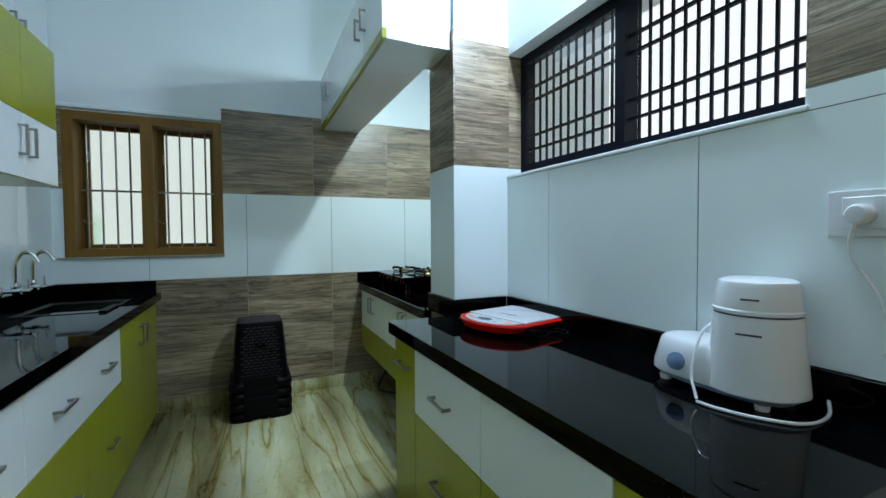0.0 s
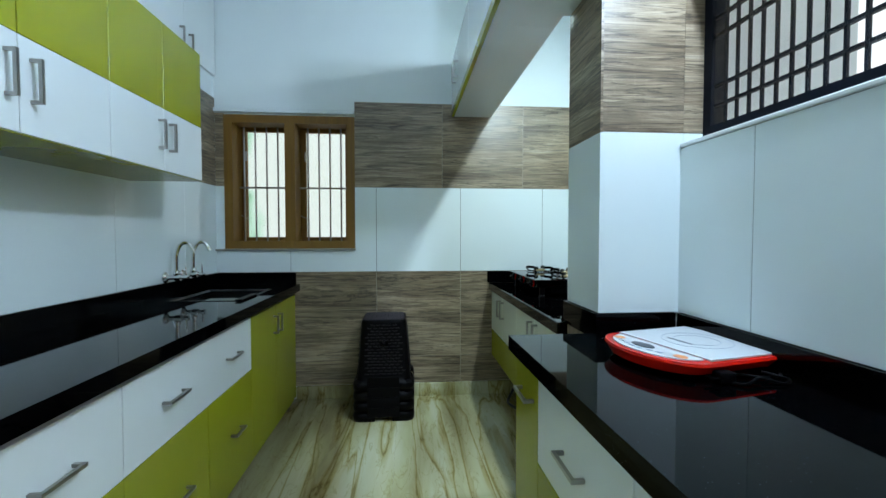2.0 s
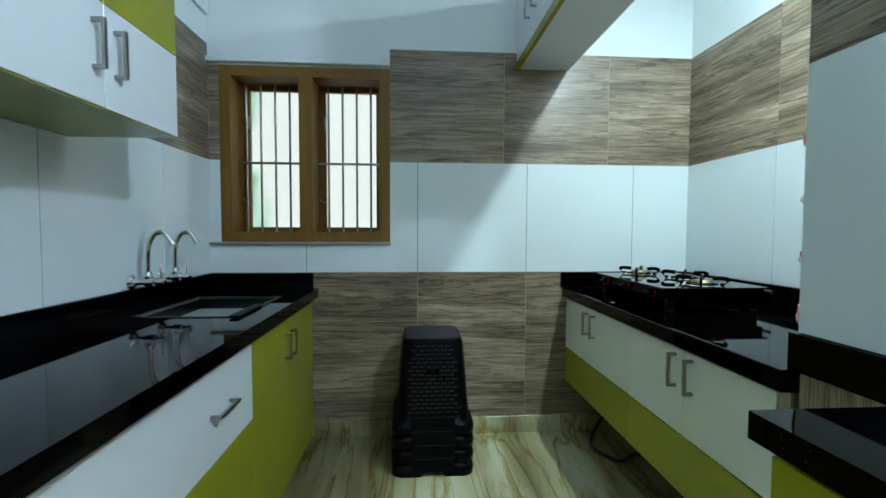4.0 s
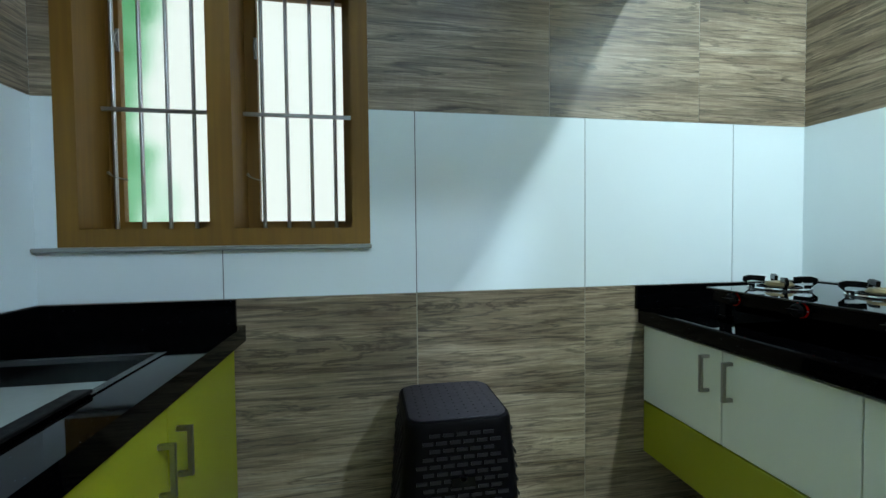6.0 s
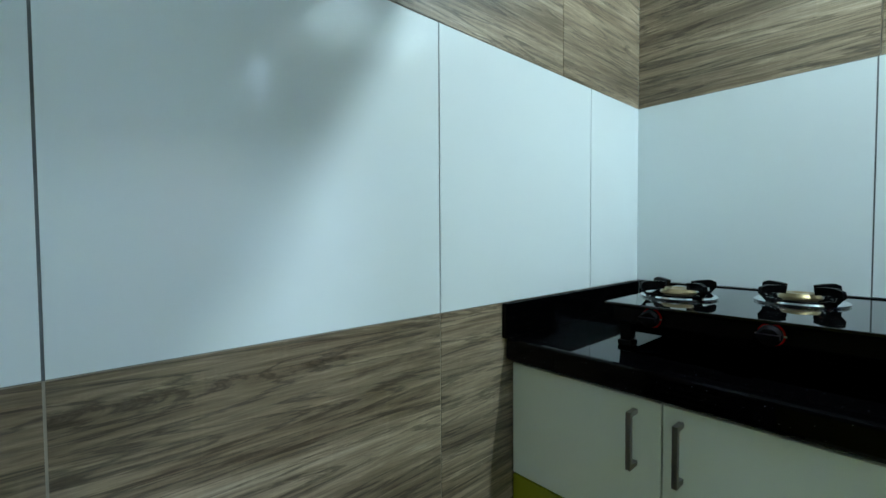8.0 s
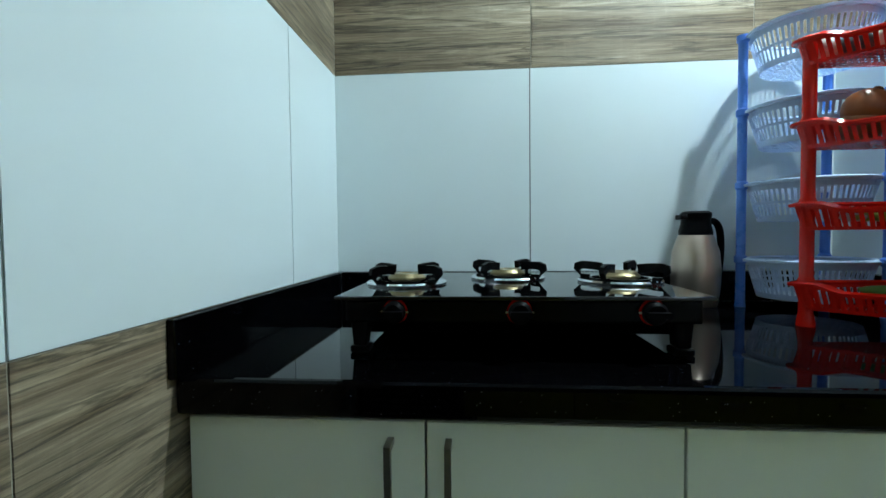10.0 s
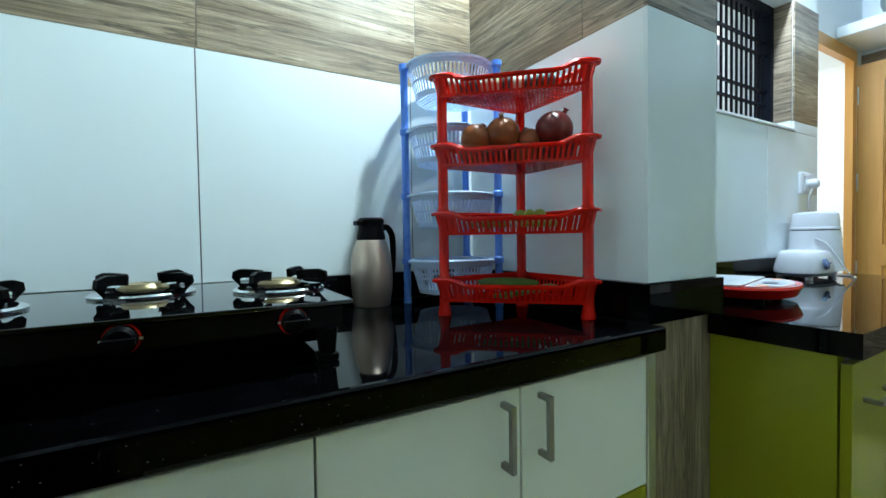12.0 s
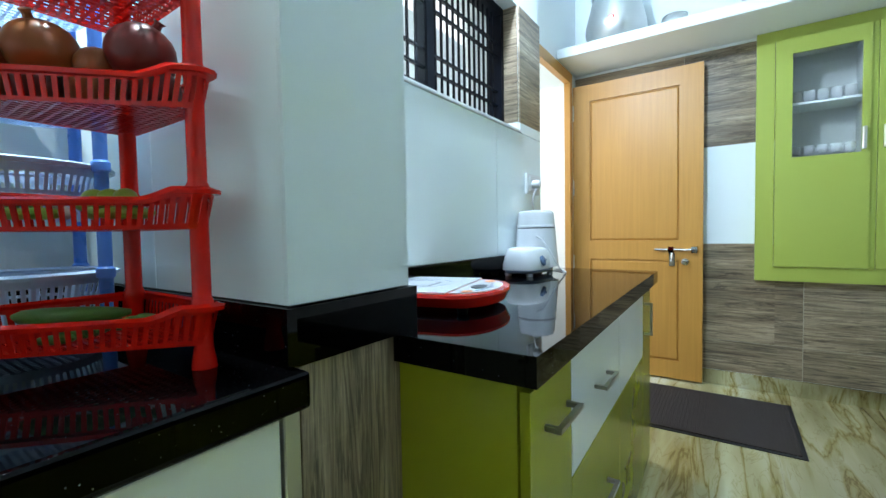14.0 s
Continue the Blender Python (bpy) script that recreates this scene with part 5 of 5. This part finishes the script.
pod("snake_gourd", z0 + 0.024, (-0.420, -1.222), 0.155, 0.014, 225, CUKE, "long green gourd in the bottom tray", "", 0.3)
for i in range(9):
    p = RP[0].lerp(RP[1], 0.5 + 0.35 * i / 8) + Vector((0.045, 0.0))
    p.y = max(p.y, -1.305)
    pod("dark_leaf_pod", z0 + 0.003 * i, p, 0.045, 0.007, random.uniform(0, 180), CUKE, "small dark green pod in the bottom tray", "pods on the bottom tray")

# ---- induction cooker ----
ic = thing("induction_cooker", (-0.558, -1.925, TOP), "red and white induction cooker on the long counter", "cooker")
IR = radians(13)


def plan(bm):
    bmesh.ops.rotate(bm, verts=bm.verts[:], cent=(0, 0, 0), matrix=Euler((0, 0, IR)).to_matrix())
    bmesh.ops.translate(bm, vec=(-0.558, -1.925, TOP), verts=bm.verts[:])
    return bm


def plate(outline, z0, z1, inset=0.0, low=0.0):
    bm = bmesh.new()
    c = Vector((sum(p[0] for p in outline) / len(outline), sum(p[1] for p in outline) / len(outline)))
    a = [bm.verts.new((*(c + (Vector(p) - c) * (1 - inset - low)), z0)) for p in outline]
    b = [bm.verts.new((p[0], p[1], z0 + (z1 - z0) * (0.78 if low else 0.5))) for p in outline]
    d = [bm.verts.new((*(c + (Vector(p) - c) * (1 - inset)), z1)) for p in outline]
    n = len(outline)
    bm.faces.new(a[::-1])
    bm.faces.new(d)
    for i in range(n):
        j = (i + 1) % n
        bm.faces.new((a[i], a[j], b[j], b[i]))
        bm.faces.new((b[i], b[j], d[j], d[i]))
    return bm


def nose(x1, xs, xt, h, r=0.02, n=40):
    """Squared at +x, bulging round towards -x."""
    pts = [(x1, -h + r), (x1 - r * 0.3, -h + r * 0.3), (x1 - r, -h)]
    for i in range(n + 1):
        t = radians(-90 - 180 * i / n)
        pts.append((xs + (xs - xt) * math.cos(t), h * math.sin(t)))
    return pts + [(x1 - r, h), (x1 - r * 0.3, h - r * 0.3), (x1, h - r)]


part("shell", plan(plate(nose(0.175, -0.085, -0.185, 0.165), 0.014, 0.044, 0.02, 0.12)), RED_PLASTIC, ic, "glossy red shell")
panel = plan(plate(nose(-0.082, -0.085, -0.168, 0.135, 0.002), 0.0442, 0.0465, 0.0))
part("control_panel", panel, WHITE_PLASTIC, ic, "white curved control panel")
part("display", plan(plate([(-0.118 + 0.018 * math.cos(radians(a)), 0.036 * math.sin(radians(a)) + 0.015) for a in range(0, 360, 24)], 0.0466, 0.0478)), DARK_PRINT, ic, "dark oval display")
for y in (-0.10, 0.105):
    part("button_print", plan(plate([(-0.115 + 0.014 * math.cos(radians(a)), 0.018 * math.sin(radians(a)) + y) for a in range(0, 360, 30)], 0.0466, 0.0472)), ORANGE_PRINT, ic, "orange round button")
for i in range(6):
    part("button_print", plan(slab(-0.152 + abs(i - 2.5) * 0.006, -0.144 + abs(i - 2.5) * 0.006, -0.062 + i * 0.026, -0.046 + i * 0.026, 0.0466, 0.0471)), GREY_PLASTIC, ic, "small grey button")
part("cooking_plate", plan(slab(-0.078, 0.172, -0.150, 0.150, 0.0442, 0.0495, 0.002, 2)), WHITE_PLASTIC, ic, "white glass cooking plate")
bm = bmesh.new()
for r in (0.085, 0.055):
    lathe(bm, [(r, 0.0), (r + 0.0012, 0.0), (r + 0.0012, 0.0004), (r, 0.0004), (r, 0.0)], (0.048, 0.0, 0.0496), 48)
part("ring_print", plan(bm), GREY_PLASTIC, ic, "thin grey ring marks")
part("maker_print", plan(slab(-0.004, 0.004, -0.03, 0.05, 0.0496, 0.0500)), DARK_PRINT, ic, "small illegible print")
for x in (-0.11, 0.13):
    for y in (-0.12, 0.12):
        part("foot", plan(lathe(bmesh.new(), [(0, 0.0003), (0.012, 0.0003), (0.014, 0.0139), (0, 0.0139)], (x, y, 0), 12)), BLACK_PLASTIC, ic, "black rubber foot", True)
cord = thing("power_cord", (-0.52, -2.10, TOP), "black power cord bundled beside the induction cooker", "cord")
part("cable", tube(bmesh.new(), curve_points([(-0.40, -2.02, TOP + 0.022), (-0.41, -2.07, TOP + 0.006), (-0.47, -2.09, TOP + 0.006), (-0.53, -2.075, TOP + 0.010), (-0.58, -2.10, TOP + 0.006), (-0.55, -2.13, TOP + 0.006), (-0.50, -2.11, TOP + 0.012), (-0.46, -2.13, TOP + 0.006), (-0.43, -2.11, TOP + 0.008), (-0.47, -2.08, TOP + 0.016)], 5), 0.0035, 8), BLACK_PLASTIC, cord, "coiled black cable", True)
bm = slab(-0.600, -0.560, -2.118, -2.088, TOP + 0.001, TOP + 0.028, 0.006, 2)
for y in (-2.111, -2.095):
    tube(bm, [(-0.600, y, TOP + 0.014), (-0.620, y, TOP + 0.014)], 0.0025, 8)
part("plug", bm, BLACK_PLASTIC, cord, "black two-pin plug")

# ---- mixer with upturned jar ----
gx, gy = -0.487, -2.705
mx = thing("wet_grinder", (gx, gy, TOP), "white plastic tabletop grinder with a tall lidded drum", "grinder")


def oval(cx, cy, hx, hy, n=32, k=2.6):
    pts = []
    for i in range(n):
        a = 2 * math.pi * i / n
        c, s = math.cos(a), math.sin(a)
        pts.append((cx + hx * math.copysign(abs(c) ** (2 / k), c), cy + hy * math.copysign(abs(s) ** (2 / k), s)))
    return pts


def loft(levels):
    """Skin between outlines: (z, outline) pairs, closed at both ends."""
    bm = bmesh.new()
    rings = [[bm.verts.new((x, y, z)) for x, y in o] for z, o in levels]
    n = len(rings[0])
    for a, b in zip(rings, rings[1:]):
        for i in range(n):
            bm.faces.new((a[i], a[(i + 1) % n], b[(i + 1) % n], b[i]))
    bm.faces.new(rings[0][::-1])
    bm.faces.new(rings[-1])
    return bm


Z = TOP
part("base_tray", loft([(Z + 0.012, oval(gx, gy, 0.068, 0.142)), (Z + 0.018, oval(gx, gy, 0.076, 0.150)), (Z + 0.026, oval(gx, gy, 0.076, 0.150))]), GREY_PLASTIC, mx, "grey-blue base edge", True)
part("motor_housing", loft([(Z + 0.0265, oval(gx, gy, 0.080, 0.153, 40, 3.2)), (Z + 0.045, oval(gx, gy, 0.080, 0.152, 40, 3.2)), (Z + 0.078, oval(gx, gy, 0.075, 0.145, 40, 3.0)),
                            (Z + 0.102, oval(gx, gy + 0.006, 0.069, 0.134, 40, 2.8)), (Z + 0.110, oval(gx, gy + 0.006, 0.061, 0.126, 40, 2.8)), (Z + 0.113, oval(gx, gy + 0.006, 0.048, 0.112, 40, 2.8))]), WHITE_PLASTIC, mx, "white motor housing", True)
dx, dy = gx + 0.0, gy - 0.072
part("drum", lathe(bmesh.new(), [(0.094, 0.030), (0.091, 0.060), (0.085, 0.130), (0.0815, 0.184), (0.0805, 0.190), (0.0, 0.190)], (dx, dy, Z), 40), WHITE_PLASTIC, mx, "white tapering drum", True)
part("drum_gap", lathe(bmesh.new(), [(0.0785, 0.1902), (0.0797, 0.1902), (0.0797, 0.1938), (0.0785, 0.1938)], (dx, dy, Z), 40), DARK_PRINT, mx, "dark slot under the lid", True)
part("lid", lathe(bmesh.new(), [(0.0815, 0.1942), (0.0815, 0.201), (0.0785, 0.204), (0.0745, 0.252), (0.071, 0.260), (0.062, 0.2645), (0.040, 0.2665), (0, 0.267)], (dx, dy, Z), 40), WHITE_PLASTIC, mx, "white domed lid", True)
for z, w in ((0.226, 0.016), (0.155, 0.022)):
    a = radians(200)
    r = 0.0768 if z > 0.2 else 0.0835
    bm = slab(-0.0006, 0.0006, -w, w, -0.002, 0.002)
    bmesh.ops.rotate(bm, verts=bm.verts[:], matrix=Euler((0, 0, a)).to_matrix())
    bmesh.ops.translate(bm, vec=(dx + r * math.cos(a), dy + r * math.sin(a), Z + z), verts=bm.verts[:])
    part("maker_print", bm, DARK_PRINT, mx, "small illegible print")
bm = lathe(bmesh.new(), [(0, 0), (0.021, 0), (0.020, 0.010), (0.015, 0.012), (0, 0.012)], (0, 0, 0), 24)
box(bm, -0.003, 0.003, -0.015, 0.015, 0.009, 0.018)
bmesh.ops.rotate(bm, verts=bm.verts[:], matrix=Euler((0, radians(-72), radians(8))).to_matrix())
bmesh.ops.translate(bm, vec=(gx - 0.0755, gy + 0.058, Z + 0.060), verts=bm.verts[:])
part("speed_dial", bm, DIAL_BLUE, mx, "blue-grey speed dial", True)
for x in (-0.045, 0.045):
    for y in (-0.110, 0.110):
        part("foot", lathe(bmesh.new(), [(0, 0.0003), (0.013, 0.0003), (0.015, 0.0125), (0, 0.0125)], (gx + x, gy + y, Z), 14), WHITE_PLASTIC, mx, "short white foot", True)
# Not a handle: the flex hanging in a loop from the drum.
part("cable_loop", tube(bmesh.new(), curve_points([(dx - 0.030, dy + 0.076, Z + 0.158), (dx - 0.062, dy + 0.078, Z + 0.140), (dx - 0.088, dy + 0.076, Z + 0.10), (dx - 0.112, dy + 0.068, Z + 0.05), (dx - 0.132, dy + 0.042, Z + 0.010)], 6), 0.0032, 8), WHITE_PLASTIC, mx, "white hanging cable loop", True)
flex = thing("white_flex", (gx, gy - 0.12, TOP), "white power flex from the grinder to the wall socket", "cable")
part("cable", tube(bmesh.new(), curve_points([(dx - 0.132, dy + 0.042, Z + 0.0045), (dx - 0.128, dy + 0.0, Z + 0.0045), (dx - 0.105, dy - 0.06, Z + 0.0045), (dx - 0.055, dy - 0.115, Z + 0.0045), (dx + 0.03, dy - 0.115, Z + 0.0045),
      (dx + 0.095, dy - 0.09, Z + 0.03), (dx + 0.135, dy - 0.12, Z + 0.085), (XW - 0.024, -2.965, Z + 0.15), (XW - 0.022, -2.945, Z + 0.24), (XW - 0.030, -2.905, Z + 0.32), (XW - 0.042, -2.915, Z + 0.385)], 6), 0.0034, 8), WHITE_PLASTIC, flex, "long white flex", True)

# ---- socket ----
sk = thing("wall_socket", (XW - 0.01, -2.94, 1.155), "white switched socket plate with a round plug pushed in", "socket")
part("plate", slab(XW - 0.020, XW - TILE - 0.0005, -3.020, -2.862, 1.158, 1.250, 0.003, 2), WHITE_PLASTIC, sk, "white socket plate")
part("module", slab(XW - 0.024, XW - 0.0205, -2.996, -2.888, 1.174, 1.236, 0.001, 1), WHITE_PLASTIC, sk, "raised switch module")
part("rocker_switch", slab(XW - 0.029, XW - 0.0245, -2.990, -2.962, 1.180, 1.230, 0.001, 1), WHITE_PLASTIC, sk, "white rocker switch")
bm = lathe(bmesh.new(), [(0, 0), (0.019, 0), (0.020, 0.008), (0.019, 0.030), (0.015, 0.035), (0, 0.036)], (0, 0, 0), 28)
bmesh.ops.rotate(bm, verts=bm.verts[:], matrix=Euler((0, radians(-90), 0)).to_matrix())
bmesh.ops.translate(bm, vec=(XW - 0.0245, -2.922, 1.202), verts=bm.verts[:])
part("plug", bm, WHITE_PLASTIC, sk, "round white plug", True)

# ---- floor mat ----
fm = thing("door_mat", (-1.08, -3.62, 0), "dark brown ribbed carpet mat with a rubber edge", "mat")
MX0, MX1, MY0, MY1 = -1.462, -0.66, -3.985, -3.325
part("backing", slab(MX0, MX1, MY0, MY1, 0.0003, 0.005, 0.002, 1), MAT_EDGE, fm, "black rubber edge")
bm = bmesh.new()
n = 44
for i in range(n):
    x = MX0 + 0.02 + (MX1 - MX0 - 0.04) * i / n
    box(bm, x, x + (MX1 - MX0 - 0.04) / n * 0.62, MY0 + 0.02, MY1 - 0.02, 0.0052, 0.0098)
part("ribs", bm, MAT_FIBRE, fm, "dark brown carpet ribs", kind="stuff")
part("carpet_base", slab(MX0 + 0.02, MX1 - 0.02, MY0 + 0.02, MY1 - 0.02, 0.0051, 0.0070), MAT_FIBRE, fm)

# ---- on the loft ----
def pot(x, y, r, h, name="aluminium_pot", label="large dull aluminium cooking pot on the loft slab", band=True):
    t = thing(name, (x, y, 2.1605), label, "pot", "pots on the loft")
    part("body", lathe(bmesh.new(), [(0, 0.0003), (r * 0.72, 0.0003), (r * 0.86, 0.02), (r, h * 0.30), (r * 0.99, h * 0.42), (r * 0.80, h * 0.86), (r * 0.74, h * 0.94), (r * 0.80, h), (r * 0.72, h * 0.99), (0, h * 0.97)], (x, y, 2.1605), 40), ALUMINIUM, t, "dull aluminium body", True)
    if band:
        bm = lathe(bmesh.new(), [(0, 0), (0.020, 0), (0.018, 0.003), (0, 0.003)], (0, 0, 0), 18)
        bmesh.ops.rotate(bm, verts=bm.verts[:], matrix=Euler((radians(-90), 0, 0)).to_matrix())
        bmesh.ops.translate(bm, vec=(x - 0.01, y + r * 0.985, 2.1605 + h * 0.36), verts=bm.verts[:])
        part("sticker", bm, RED_PLASTIC, t, "small red oval sticker")
        bm = lathe(bmesh.new(), [(0, 0), (0.014, 0), (0.014, 0.0042), (0, 0.0042)], (0, 0, 0), 18)
        bmesh.ops.rotate(bm, verts=bm.verts[:], matrix=Euler((radians(-90), 0, 0)).to_matrix())
        bmesh.ops.translate(bm, vec=(x - 0.01, y + r * 0.985, 2.1605 + h * 0.36), verts=bm.verts[:])
        part("sticker_centre", bm, ALUMINIUM, t, "pale centre of the sticker")


pot(-0.56, -3.975, 0.185, 0.32)
pot(-0.90, -3.93, 0.085, 0.075, label="small aluminium pan on the loft slab", band=False)
pot(-1.35, -3.98, 0.13, 0.20, label="round aluminium vessel on the loft slab", band=False)

# ---- looped tube in place of unidentified dark clutter under the stove counter ----
hose = thing("clutter_loop", (-0.45, -0.10, 0), "looped dark tube standing in for clutter under the stove counter", "hose")
part("dark_loop", tube(bmesh.new(), curve_points([(-0.30, -0.03, 0.284), (-0.40, -0.05, 0.20), (-0.52, -0.10, 0.10), (-0.60, -0.16, 0.012), (-0.61, -0.26, 0.012), (-0.54, -0.36, 0.012), (-0.42, -0.30, 0.012), (-0.30, -0.42, 0.012)], 6), 0.009, 10), RUBBER, hose, "looped dark tube", True)

# ---- floor slabs, last ----
xs = [XL + 0.002, -1.96, -1.36, -0.76, -0.16, 0.50, 1.2]
ys = [YB + 0.002, -3.60, -2.40, -1.20, -0.001]
for i, (a, b) in enumerate(zip(xs, xs[1:])):
    for j, (c, d) in enumerate(zip(ys, ys[1:])):
        if i > 4 and j != 0: continue
        part("marble_slab", slab(a + 0.0004, b - 0.0004, c + 0.0004, d - 0.0004, -0.0055, 0.0), MARBLE, floor)
